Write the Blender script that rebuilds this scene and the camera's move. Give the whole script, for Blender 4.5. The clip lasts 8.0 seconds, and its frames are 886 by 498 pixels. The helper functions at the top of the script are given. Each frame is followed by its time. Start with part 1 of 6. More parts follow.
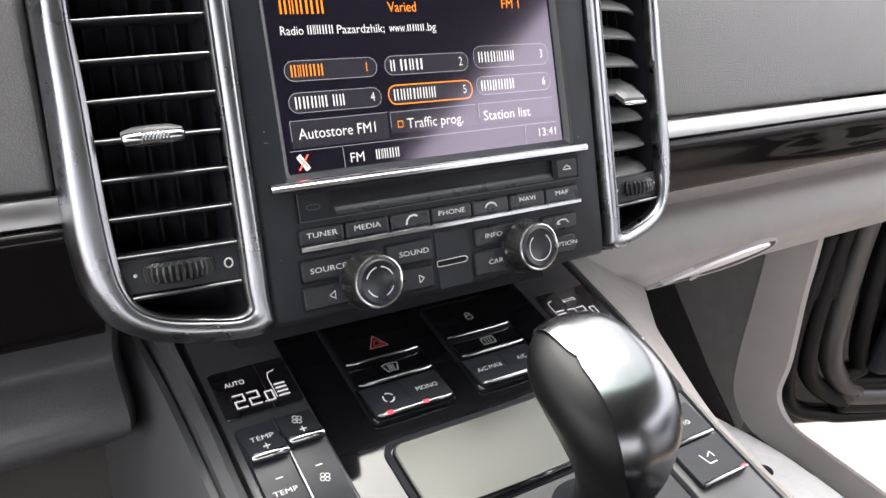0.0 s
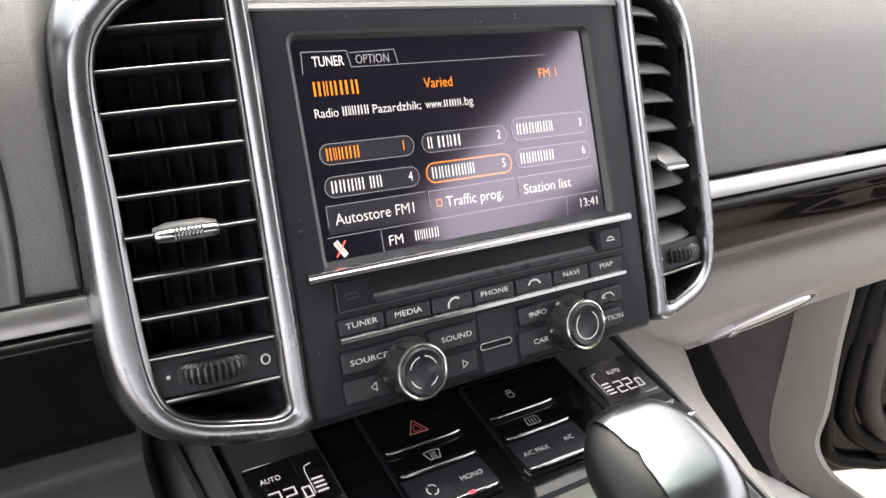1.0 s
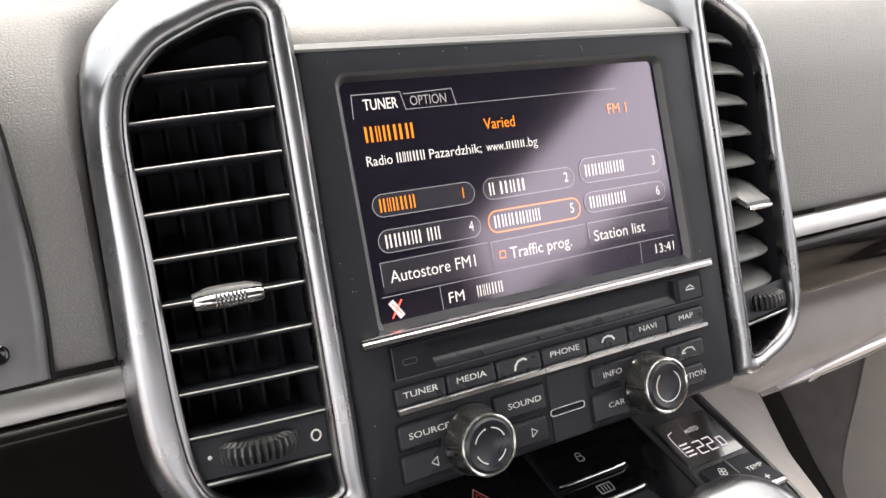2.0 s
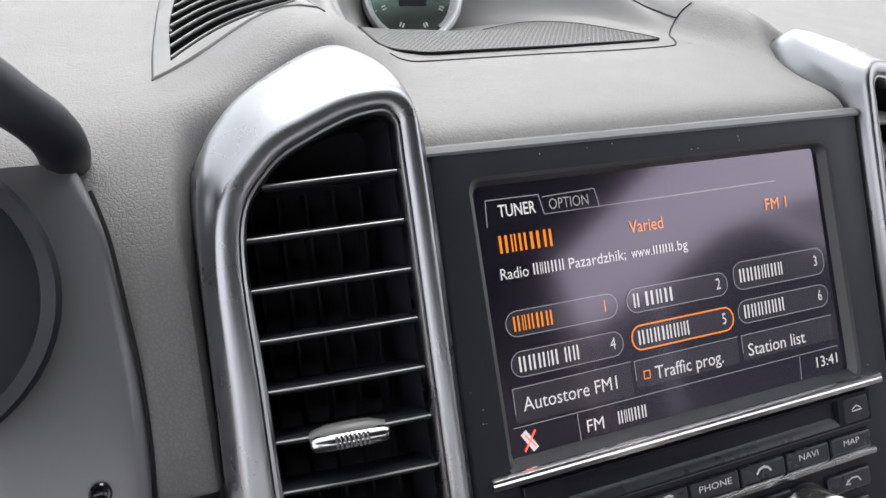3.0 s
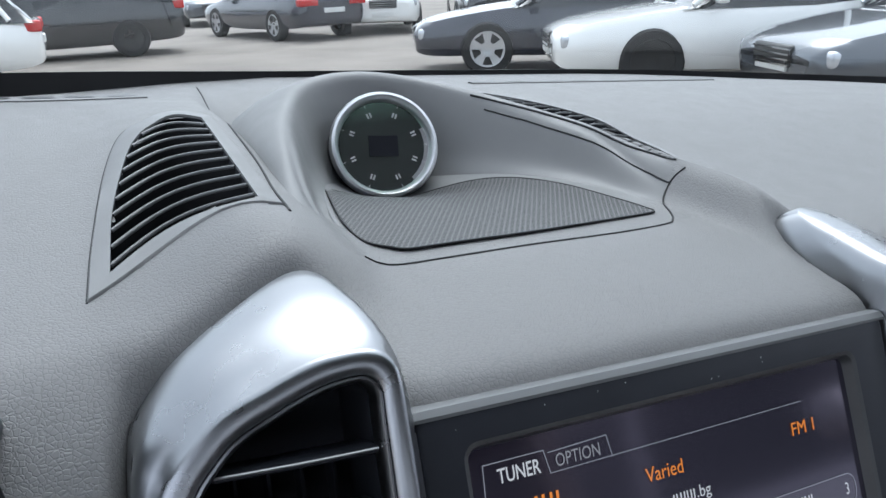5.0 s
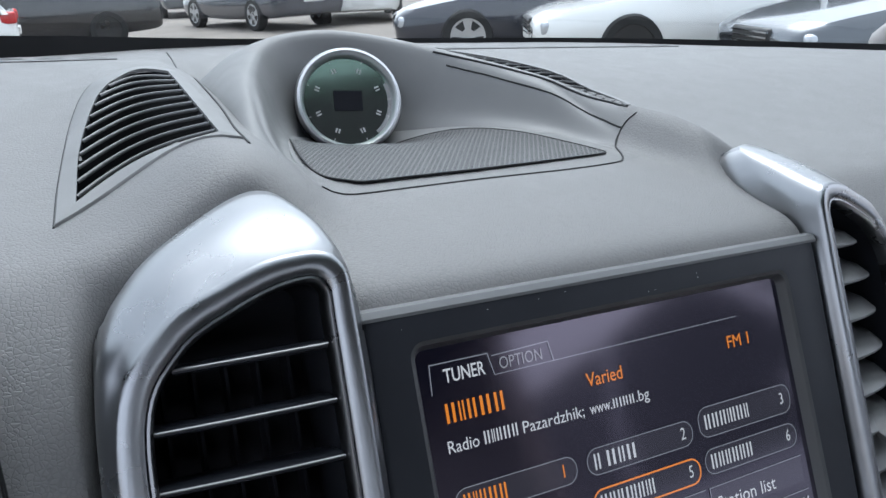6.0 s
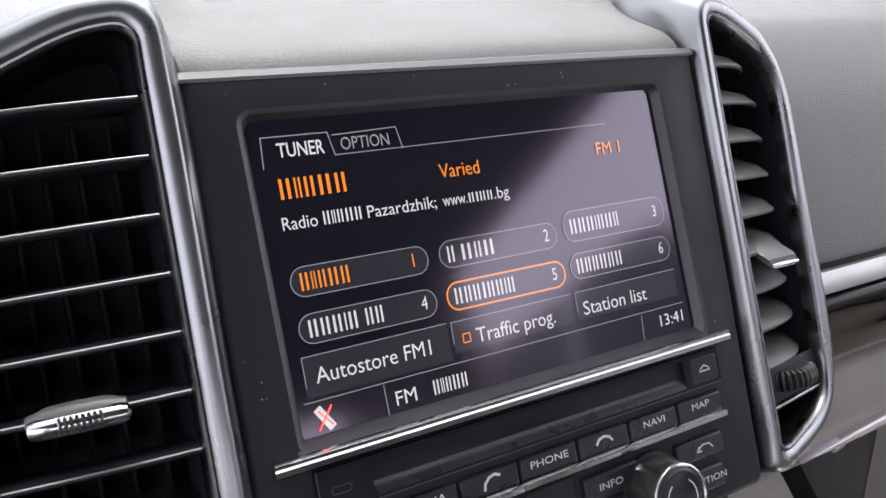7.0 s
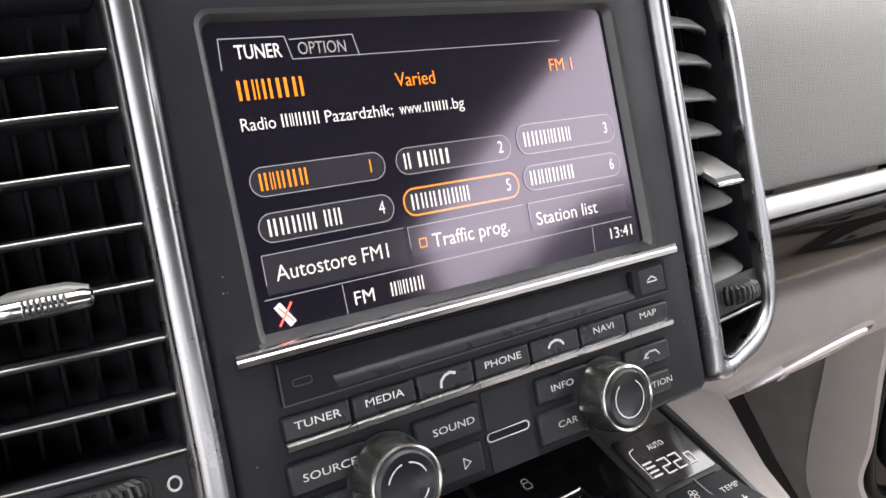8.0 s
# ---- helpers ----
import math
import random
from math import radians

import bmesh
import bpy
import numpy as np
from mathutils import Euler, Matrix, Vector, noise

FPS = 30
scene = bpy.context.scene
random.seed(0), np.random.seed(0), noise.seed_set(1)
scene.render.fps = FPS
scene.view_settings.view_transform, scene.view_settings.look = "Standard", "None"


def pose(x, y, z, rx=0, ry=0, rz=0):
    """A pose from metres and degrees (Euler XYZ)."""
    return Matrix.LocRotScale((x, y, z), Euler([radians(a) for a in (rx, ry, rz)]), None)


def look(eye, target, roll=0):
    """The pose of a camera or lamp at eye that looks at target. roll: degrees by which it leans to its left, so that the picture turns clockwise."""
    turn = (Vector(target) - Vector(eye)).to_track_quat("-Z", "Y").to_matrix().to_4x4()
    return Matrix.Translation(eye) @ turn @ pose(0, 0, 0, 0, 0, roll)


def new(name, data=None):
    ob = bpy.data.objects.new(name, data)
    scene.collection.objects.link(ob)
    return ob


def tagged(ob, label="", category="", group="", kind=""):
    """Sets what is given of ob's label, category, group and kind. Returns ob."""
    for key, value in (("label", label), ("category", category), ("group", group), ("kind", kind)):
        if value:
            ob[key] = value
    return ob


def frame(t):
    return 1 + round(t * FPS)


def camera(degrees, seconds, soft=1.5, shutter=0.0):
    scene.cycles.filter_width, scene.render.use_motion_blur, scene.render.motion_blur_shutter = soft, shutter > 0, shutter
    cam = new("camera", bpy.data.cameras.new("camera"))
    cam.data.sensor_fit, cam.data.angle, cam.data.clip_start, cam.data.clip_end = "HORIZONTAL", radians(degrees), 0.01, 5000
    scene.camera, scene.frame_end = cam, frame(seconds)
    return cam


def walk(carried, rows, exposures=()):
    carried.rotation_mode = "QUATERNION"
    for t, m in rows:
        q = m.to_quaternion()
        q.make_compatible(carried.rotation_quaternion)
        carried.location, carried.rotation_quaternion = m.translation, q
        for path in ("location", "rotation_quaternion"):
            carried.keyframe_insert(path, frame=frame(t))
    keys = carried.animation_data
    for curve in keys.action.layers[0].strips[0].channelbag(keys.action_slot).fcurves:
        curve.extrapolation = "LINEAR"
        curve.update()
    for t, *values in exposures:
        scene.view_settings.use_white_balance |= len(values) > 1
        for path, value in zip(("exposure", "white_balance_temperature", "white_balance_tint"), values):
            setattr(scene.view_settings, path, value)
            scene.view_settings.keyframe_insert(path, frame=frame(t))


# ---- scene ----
# A car's dashboard and centre console, seen from the driver's seat, with a car park beyond the windscreen.
from mathutils.bvhtree import BVHTree

cam = camera(58.35, 8.0)
PATH = [
    (0, (-0.2044, -0.3172, 1.2533), (0.8223, 1.1113, 0.3017), 7.51),
    (0.5, (-0.2027, -0.3024, 1.2433), (0.8336, 1.1397, 0.3233), 6.66),
    (1, (-0.2037, -0.2876, 1.2626), (0.8137, 1.1957, 0.3882), 5.49),
    (1.5, (-0.2059, -0.2563, 1.2491), (0.7669, 1.2697, 0.3976), 4.24),
    (2, (-0.1931, -0.2535, 1.2598), (0.7453, 1.3075, 0.4336), 3.20),
    (2.2, (-0.2028, -0.2384, 1.2772), (0.6820, 1.3637, 0.4709), 2.61),
    (3.3, (-0.1866, -0.2018, 1.2800), (0.5896, 1.4588, 0.4799), 2.21),
    (3.5, (-0.1824, -0.2043, 1.2845), (0.6337, 1.4419, 0.4945), 3.00),
    (4, (-0.1680, -0.1671, 1.3190), (0.7060, 1.4911, 0.6217), 3.97),
    (4.2, (-0.1681, -0.1391, 1.3216), (0.7113, 1.5286, 0.6543), 3.78),
    (5.3, (-0.1785, -0.1548, 1.3094), (0.7155, 1.5152, 0.6677), 2.49),
    (5.5, (-0.1781, -0.1629, 1.3027), (0.7223, 1.5020, 0.6565), 2.37),
    (6, (-0.1756, -0.1700, 1.3000), (0.7440, 1.4776, 0.6369), 2.31),
    (6.5, (-0.1715, -0.1753, 1.2744), (0.7723, 1.4407, 0.5690), 2.41),
    (7, (-0.1442, -0.1988, 1.2444), (0.8280, 1.3833, 0.5015), 2.44),
    (7.5, (-0.1416, -0.2140, 1.2427), (0.8702, 1.3279, 0.4688), 2.81),
    (8, (-0.1494, -0.2129, 1.2294), (0.8864, 1.2908, 0.4135), 3.41),
]
EXPOSURES = [(0.0, 2.84, 6650, 14), (2.0, 2.80, 7050, 14), (2.6, 2.40, 6700, 14), (3.1, 2.12, 6450, 14), (3.5, 2.11, 6350, 14), (4.0, 1.90, 6100, 12), (5.5, 1.60, 5700, 9), (6.5, 1.80, 5950, 12), (7.0, 2.12, 6400, 17), (8.0, 2.84, 6850, 14)]
# The car stands on a slight slope: its frame is turned so that the car park is level.
SLOPE = Vector((-0.0775, 0.0282, 1.0)).rotation_difference(Vector((0, 0, 1))).to_matrix().to_4x4()
walk(cam, [(t, SLOPE @ look(eye, target, roll)) for t, eye, target, roll in PATH], EXPOSURES)

# ---- light: an overcast day ----
world = bpy.data.worlds.new("world")
scene.world = world
world.use_nodes = True
wn, wl = world.node_tree.nodes, world.node_tree.links
sky = wn.new("ShaderNodeTexSky")
sky.sky_type = "NISHITA"
sky.sun_disc = False
sky.sun_elevation, sky.sun_rotation = radians(62), radians(29)
sky.air_density, sky.dust_density, sky.ozone_density = 1.0, 6.0, 0.6
grey_sky = wn.new("ShaderNodeHueSaturation")
grey_sky.inputs["Saturation"].default_value = 0.35
wl.new(sky.outputs["Color"], grey_sky.inputs["Color"])
# a thin even cloud cover over the whole sky
cloud = wn.new("ShaderNodeMix")
cloud.data_type = "RGBA"
cloud.inputs[0].default_value = 0.5
cloud.inputs[7].default_value = (5.0, 5.1, 5.25, 1)
wl.new(grey_sky.outputs["Color"], cloud.inputs[6])
wl.new(cloud.outputs[2], wn["Background"].inputs["Color"])
wn["Background"].inputs["Strength"].default_value = 0.15
sun = new("sun", bpy.data.lights.new("sun", "SUN"))
sun.data.energy, sun.data.angle, sun.data.color = 0.5, radians(40), (1.0, 0.97, 0.93)
sun.matrix_world = look((0, 0, 30), (-6.0, -11.0, 6.0))

# ---- frames of reference ----
# The screen leans back by 24.5 degrees. STACK: x right, y into the dash, z up along the screen; origin at the screen's middle.
LEAN_BACK, SCREEN_HEIGHT = 24.5, 1.15
CAR = SLOPE @ pose(0, 0, SCREEN_HEIGHT)
STACK = CAR @ pose(0, 0, 0, -LEAN_BACK)
# CONSOLE: x right, y ahead along the console, z out of it.
CONSOLE = STACK @ pose(0, 0.046, -0.1425, 33.2)
TO_STACK = STACK.inverted() @ CAR


def in_stack(x, y, z):
    """A point of the level car frame in the leaning frame of the stack."""
    return TO_STACK @ Vector((x, y, z))


# ---- materials ----
def material(name, base, rough=0.5, metal=0.0, vary=0.0, vary_scale=40.0, grain=None, coat=0.0, spec=0.5, rough_vary=0.0, dark_crease=0.26):
    """grain: (kind, cells per metre, strength, depth)."""
    m = bpy.data.materials.new(name)
    m.use_nodes = True
    n, l = m.node_tree.nodes, m.node_tree.links
    b = n["Principled BSDF"]
    b.inputs["Base Color"].default_value = (*base, 1)
    b.inputs["Roughness"].default_value = rough
    b.inputs["Metallic"].default_value = metal
    b.inputs["Coat Weight"].default_value = coat
    b.inputs["Coat Roughness"].default_value = 0.04
    b.inputs["Specular IOR Level"].default_value = spec
    where = n.new("ShaderNodeTexCoord")
    if vary:
        noise_1 = n.new("ShaderNodeTexNoise")
        noise_1.inputs["Scale"].default_value, noise_1.inputs["Detail"].default_value = vary_scale, 6
        l.new(where.outputs["Object"], noise_1.inputs["Vector"])
        ramp = n.new("ShaderNodeMapRange")
        ramp.inputs["From Min"].default_value, ramp.inputs["From Max"].default_value = 0.3, 0.7
        ramp.inputs["To Min"].default_value, ramp.inputs["To Max"].default_value = 1 - vary, 1 + vary
        l.new(noise_1.outputs["Fac"], ramp.inputs["Value"])
        mul = n.new("ShaderNodeMix")
        mul.data_type, mul.blend_type = "RGBA", "MULTIPLY"
        mul.inputs[0].default_value = 1.0
        mul.inputs[6].default_value = (*base, 1)
        l.new(ramp.outputs["Result"], mul.inputs[7])
        l.new(mul.outputs[2], b.inputs["Base Color"])
    if rough_vary:
        noise_2 = n.new("ShaderNodeTexNoise")
        noise_2.inputs["Scale"].default_value, noise_2.inputs["Detail"].default_value = 60, 8
        l.new(where.outputs["Object"], noise_2.inputs["Vector"])
        ramp_2 = n.new("ShaderNodeMapRange")
        ramp_2.inputs["From Min"].default_value, ramp_2.inputs["From Max"].default_value = 0.3, 0.7
        ramp_2.inputs["To Min"].default_value, ramp_2.inputs["To Max"].default_value = max(rough - rough_vary, 0.02), rough + rough_vary
        l.new(noise_2.outputs["Fac"], ramp_2.inputs["Value"])
        l.new(ramp_2.outputs["Result"], b.inputs["Roughness"])
    if grain:
        kind, scale, strength, depth = grain
        bump = n.new("ShaderNodeBump")
        bump.inputs["Strength"].default_value, bump.inputs["Distance"].default_value = strength, depth
        if kind == "leather":
            wob = n.new("ShaderNodeTexNoise")
            wob.inputs["Scale"].default_value = scale * 0.5
            l.new(where.outputs["Object"], wob.inputs["Vector"])
            mixv = n.new("ShaderNodeMix")
            mixv.data_type = "VECTOR"
            mixv.inputs[0].default_value = 0.5 / scale
            l.new(where.outputs["Object"], mixv.inputs[4])
            l.new(wob.outputs["Color"], mixv.inputs[5])
            cells = n.new("ShaderNodeTexVoronoi")
            cells.feature = "DISTANCE_TO_EDGE"
            cells.inputs["Scale"].default_value = scale
            l.new(mixv.outputs[1], cells.inputs["Vector"])
            flat = n.new("ShaderNodeMapRange")
            flat.interpolation_type = "SMOOTHSTEP"
            flat.inputs["From Max"].default_value = 0.17
            l.new(cells.outputs["Distance"], flat.inputs["Value"])
            l.new(flat.outputs["Result"], bump.inputs["Height"])
            if vary:
                crease = n.new("ShaderNodeMapRange")
                crease.inputs["To Min"].default_value = 1 - dark_crease
                l.new(flat.outputs["Result"], crease.inputs["Value"])
                dark = n.new("ShaderNodeMix")
                dark.data_type, dark.blend_type = "RGBA", "MULTIPLY"
                dark.inputs[0].default_value = 1.0
                l.new(mul.outputs[2], dark.inputs[6])
                l.new(crease.outputs["Result"], dark.inputs[7])
                l.new(dark.outputs[2], b.inputs["Base Color"])
        else:
            fine = n.new("ShaderNodeTexNoise")
            fine.inputs["Scale"].default_value, fine.inputs["Detail"].default_value = scale, 4
            l.new(where.outputs["Object"], fine.inputs["Vector"])
            l.new(fine.outputs["Fac"], bump.inputs["Height"])
        l.new(bump.outputs["Normal"], b.inputs["Normal"])
    return m


def glowing(name, colour, strength):
    m = bpy.data.materials.new(name)
    m.use_nodes = True
    b = m.node_tree.nodes["Principled BSDF"]
    b.inputs["Base Color"].default_value = (0.02, 0.02, 0.02, 1)
    b.inputs["Emission Color"].default_value = (*colour, 1)
    b.inputs["Emission Strength"].default_value = strength
    b.inputs["Roughness"].default_value = 0.3
    return m


LEATHER = material("grained_leather", (0.158, 0.155, 0.153), 0.50, spec=0.36, vary=0.04, vary_scale=60, grain=("leather", 620, 0.36, 0.0004), rough_vary=0.05, dark_crease=0.10)
PAD = material("soft_plastic", (0.146, 0.145, 0.144), 0.52, vary=0.06, vary_scale=30, grain=("fine", 2600, 0.25, 0.0002), rough_vary=0.05)
SHELL = material("matt_black_plastic", (0.0180, 0.0193, 0.0245), 0.46, spec=0.24, vary=0.15, grain=("fine", 3000, 0.12, 0.0001), rough_vary=0.05)
BUTTON = material("black_button_plastic", (0.0215, 0.0228, 0.0280), 0.36, spec=0.24, vary=0.15, rough_vary=0.06)
KEY = material("satin_key_plastic", (0.0185, 0.0196, 0.0245), 0.30, spec=0.34, vary=0.12, rough_vary=0.05)
INSIDE = material("dark_duct_plastic", (0.0150, 0.0156, 0.0195), 0.6, vary=0.1, spec=0.08)
GLOSS = material("piano_black", (0.006, 0.006, 0.007), 0.06, spec=0.5, rough_vary=0.03)
GLOSS.node_tree.nodes["Principled BSDF"].inputs["IOR"].default_value = 1.46
TRIM_BLACK = material("glossy_black_trim", (0.007, 0.006, 0.006), 0.03, spec=0.5)
TRIM_BLACK.node_tree.nodes["Principled BSDF"].inputs["IOR"].default_value = 1.25
CHROME = material("bright_chrome", (0.56, 0.56, 0.57), 0.13, 1.0, rough_vary=0.03)
SATIN = material("satin_aluminium_trim", (0.29, 0.295, 0.308), 0.29, 1.0, vary=0.03, vary_scale=20, rough_vary=0.03)
BEAD = material("satin_bead", (0.22, 0.22, 0.228), 0.30, 1.0, rough_vary=0.05)
STRIP = material("brushed_silver_strip", (0.39, 0.385, 0.38), 0.40, 1.0, vary=0.05, rough_vary=0.06)
RAIL = material("grey_console_plastic", (0.045, 0.045, 0.047), 0.36, vary=0.1, rough_vary=0.05)
BEIGE = material("warm_grey_plastic", (0.26, 0.238, 0.230), 0.5, vary=0.03, grain=("fine", 1500, 0.2, 0.0002), rough_vary=0.05)
CARPET = material("dark_carpet", (0.03, 0.028, 0.027), 0.95, vary=0.3, vary_scale=500, grain=("fine", 900, 0.8, 0.002))
PRINT = material("white_print", (0.62, 0.62, 0.60), 0.5)
PRINT_PINK = material("pale_red_print", (0.60, 0.22, 0.22), 0.4)
PRINT_RED = material("red_print", (0.55, 0.05, 0.04), 0.4)
LCD_PANEL = material("dark_lcd_panel", (0.010, 0.010, 0.011), 0.08, coat=0.6)
LCD_PANEL.node_tree.nodes["Principled BSDF"].inputs["IOR"].default_value = 2.0
LCD_WHITE = glowing("lcd_white", (0.85, 0.82, 0.90), 0.13)
RED_LED = glowing("red_led", (1.0, 0.03, 0.05), 0.6)
DISPLAY = material("coated_display", (0.006, 0.006, 0.009), 0.10, spec=0.85)
DISPLAY.node_tree.nodes["Principled BSDF"].inputs["IOR"].default_value = 1.66
DISPLAY.node_tree.nodes["Principled BSDF"].inputs["Specular Tint"].default_value = (0.95, 0.81, 0.98, 1)
DISPLAY.node_tree.nodes["Principled BSDF"].inputs["Emission Color"].default_value = (0.25, 0.28, 1.0, 1)
DISPLAY.node_tree.nodes["Principled BSDF"].inputs["Emission Strength"].default_value = 0.001


def on_display(name, colour, strength):
    """Lit figures of the screen, behind the same coated pane."""
    m = glowing(name, colour, strength)
    b, like = m.node_tree.nodes["Principled BSDF"], DISPLAY.node_tree.nodes["Principled BSDF"]
    for key in ("Base Color", "Roughness", "IOR", "Specular IOR Level", "Specular Tint"):
        b.inputs[key].default_value = like.inputs[key].default_value
    return m


TXT_WHITE = on_display("display_white", (0.86, 0.86, 0.84), 0.19)
TXT_GREY = on_display("display_grey", (0.40, 0.40, 0.40), 0.18)
TXT_ORANGE = on_display("display_orange", (1.0, 0.30, 0.025), 0.22)
LINE_GREY = on_display("display_line", (0.30, 0.31, 0.33), 0.21)
PILL_FILL = on_display("display_pill", (0.05, 0.05, 0.060), 0.10)
LEATHER_BLACK = material("black_leather", (0.058, 0.057, 0.060), 0.42, vary=0.08, grain=("leather", 760, 0.22, 0.0003), rough_vary=0.06, dark_crease=0.15)
KNOB_RING = material("soft_chrome_ring", (0.60, 0.59, 0.565), 0.24, 1.0, rough_vary=0.03)
KNOB = material("gunmetal_knob", (0.10, 0.10, 0.098), 0.22, 0.85, rough_vary=0.04)
RUBBER = material("black_rubber", (0.010, 0.010, 0.011), 0.6, spec=0.25, vary=0.2)
WHITE_MAT = material("white_paper_mat", (0.85, 0.84, 0.82), 0.7, vary=0.04, grain=("fine", 60, 0.3, 0.01))
HEADLINER = material("headliner_cloth", (0.13, 0.129, 0.128), 0.9, vary=0.05)
GROUND = material("pale_concrete", (0.21, 0.185, 0.16), 0.9, vary=0.18, vary_scale=0.6, grain=("fine", 30, 0.5, 0.01))


# ---- mesh helpers ----
def thing(name, label, category, m=None, group="", kind=""):
    ob = new(name)
    ob.empty_display_size = 0.02
    if m is not None:
        ob.matrix_world = m
    return tagged(ob, label, category, group, kind)


def part(name, bm, mat, parent, label="", smooth=True):
    """Link a bmesh as one mesh object under a thing or a part, in the thing's own frame."""
    bmesh.ops.recalc_face_normals(bm, faces=bm.faces)
    me = bpy.data.meshes.new(name)
    bm.to_mesh(me)
    bm.free()
    me.materials.append(mat)
    if smooth:
        me.shade_smooth()
        me.set_sharp_from_angle(angle=radians(38))
        for face in me.polygons:
            if len(face.vertices) > 4:
                face.use_smooth = False
    ob = new(name, me)
    ob.parent = parent
    if label:
        ob["label"] = label
    return ob


def single(name, bm, mat, m, label, category, kind="", group="", smooth=True):
    ob = part(name, bm, mat, None, smooth=smooth)
    ob.matrix_world = m
    return tagged(ob, label, category, group, kind)


def rounded(x0, x1, y0, y1, r, n=4):
    """A rounded rectangle's outline, counter-clockwise."""
    r = min(r, (x1 - x0) / 2 - 1e-5, (y1 - y0) / 2 - 1e-5)
    out = []
    for cx, cy, a in ((x1 - r, y1 - r, 0), (x0 + r, y1 - r, 90), (x0 + r, y0 + r, 180), (x1 - r, y0 + r, 270)):
        for k in range(n + 1):
            t = radians(a + 90 * k / n)
            out.append((cx + r * math.cos(t), cy + r * math.sin(t)))
    return out


def face_front(a, b, c):
    """Outline in x and z, depth towards the viewer (-y): for the stack."""
    return (a, -c, b)


def face_up(a, b, c):
    """Outline in x and y, height up: for the console."""
    return (a, b, c)


def inset(outline, d):
    n, out = len(outline), []
    for i, p in enumerate(outline):
        a, b = Vector(outline[i - 1]), Vector(outline[(i + 1) % n])
        t = (b - a)
        t = t.normalized() if t.length > 1e-9 else Vector((1, 0))
        out.append((p[0] - t.y * d, p[1] + t.x * d))
    return out


def loft(bm, rings, close=True, cap_first=False, cap_last=False):
    vs = [[bm.verts.new(p) for p in ring] for ring in rings]
    n = len(vs[0])
    for a, b in zip(vs, vs[1:]):
        for i in range(n if close else n - 1):
            j = (i + 1) % n
            bm.faces.new((a[i], a[j], b[j], b[i]))
    if cap_first:
        bm.faces.new(vs[0])
    if cap_last:
        bm.faces.new(vs[-1])
    return vs


def slab(outline, c0, c1, edge=0.0006, way=face_front, bm=None):
    """A plate from depth c0 (back) to c1 (front), with a rounded front edge."""
    bm = bm or bmesh.new()
    rings = [[way(a, b, c0) for a, b in outline], [way(a, b, c1 - edge) for a, b in outline],
             [way(a, b, c1 - edge * 0.3) for a, b in inset(outline, edge * 0.3)], [way(a, b, c1) for a, b in inset(outline, edge)]]
    loft(bm, rings, cap_first=True, cap_last=True)
    return bm


def plate(x0, x1, y0, y1, c0, c1, r=0.001, edge=0.0005, way=face_front, bm=None):
    return slab(rounded(x0, x1, y0, y1, r), c0, c1, edge, way, bm)


def frame_ring(outer, inner, c0, c1, way=face_front):
    """A flat ring between two outlines of equal count."""
    bm = bmesh.new()
    rings = [[way(a, b, c0) for a, b in outer], [way(a, b, c1) for a, b in outer], [way(a, b, c1) for a, b in inner], [way(a, b, c0) for a, b in inner]]
    vs = loft(bm, rings)
    for i in range(len(outer)):
        j = (i + 1) % len(outer)
        bm.faces.new((vs[3][i], vs[3][j], vs[0][j], vs[0][i]))
    return bm


def turned(profile, n=48, bm=None, m=Matrix(), solid=True):
    """A solid of revolution about z: profile of (radius, height); not solid: a ring, whose profile closes on itself."""
    bm = bm or bmesh.new()
    profile = list(profile) if solid else [*profile, profile[0]]
    rings = [[m @ Vector((r * math.cos(2 * math.pi * k / n), r * math.sin(2 * math.pi * k / n), h)) for k in range(n)] for r, h in profile]
    loft(bm, rings, cap_first=solid and profile[0][0] > 1e-6, cap_last=solid and profile[-1][0] > 1e-6)
    bmesh.ops.remove_doubles(bm, verts=bm.verts, dist=1e-7)
    return bm


def block(x0, x1, y0, y1, z0, z1, edge=0.0, bm=None):
    bm = bm or bmesh.new()
    made = bmesh.ops.create_cube(bm, size=1)["verts"]
    bmesh.ops.scale(bm, vec=(x1 - x0, y1 - y0, z1 - z0), verts=made)
    bmesh.ops.translate(bm, vec=((x0 + x1) / 2, (y0 + y1) / 2, (z0 + z1) / 2), verts=made)
    if edge:
        bmesh.ops.bevel(bm, geom=list({e for v in made for e in v.link_edges}), offset=edge, segments=3, affect="EDGES", profile=0.5)
    return bm


def smooth_curve(points, steps, closed=False):
    """Catmull-Rom through points (tuples of any length)."""
    pts = [Vector(p) for p in points]
    n, out = len(pts), []
    for i in range(n if closed else n - 1):
        if closed:
            p0, p1, p2, p3 = pts[i - 1], pts[i], pts[(i + 1) % n], pts[(i + 2) % n]
        else:
            p1, p2 = pts[i], pts[i + 1]
            p0, p3 = (pts[i - 1] if i else p1 * 2 - p2), (pts[i + 2] if i + 2 < n else p2 * 2 - p1)
        for k in range(steps):
            t = k / steps
            out.append(0.5 * ((2 * p1) + (p2 - p0) * t + (2 * p0 - 5 * p1 + 4 * p2 - p3) * t * t + (3 * p1 - p0 - 3 * p2 + p3) * t ** 3))
    if not closed:
        out.append(pts[-1])
    return out


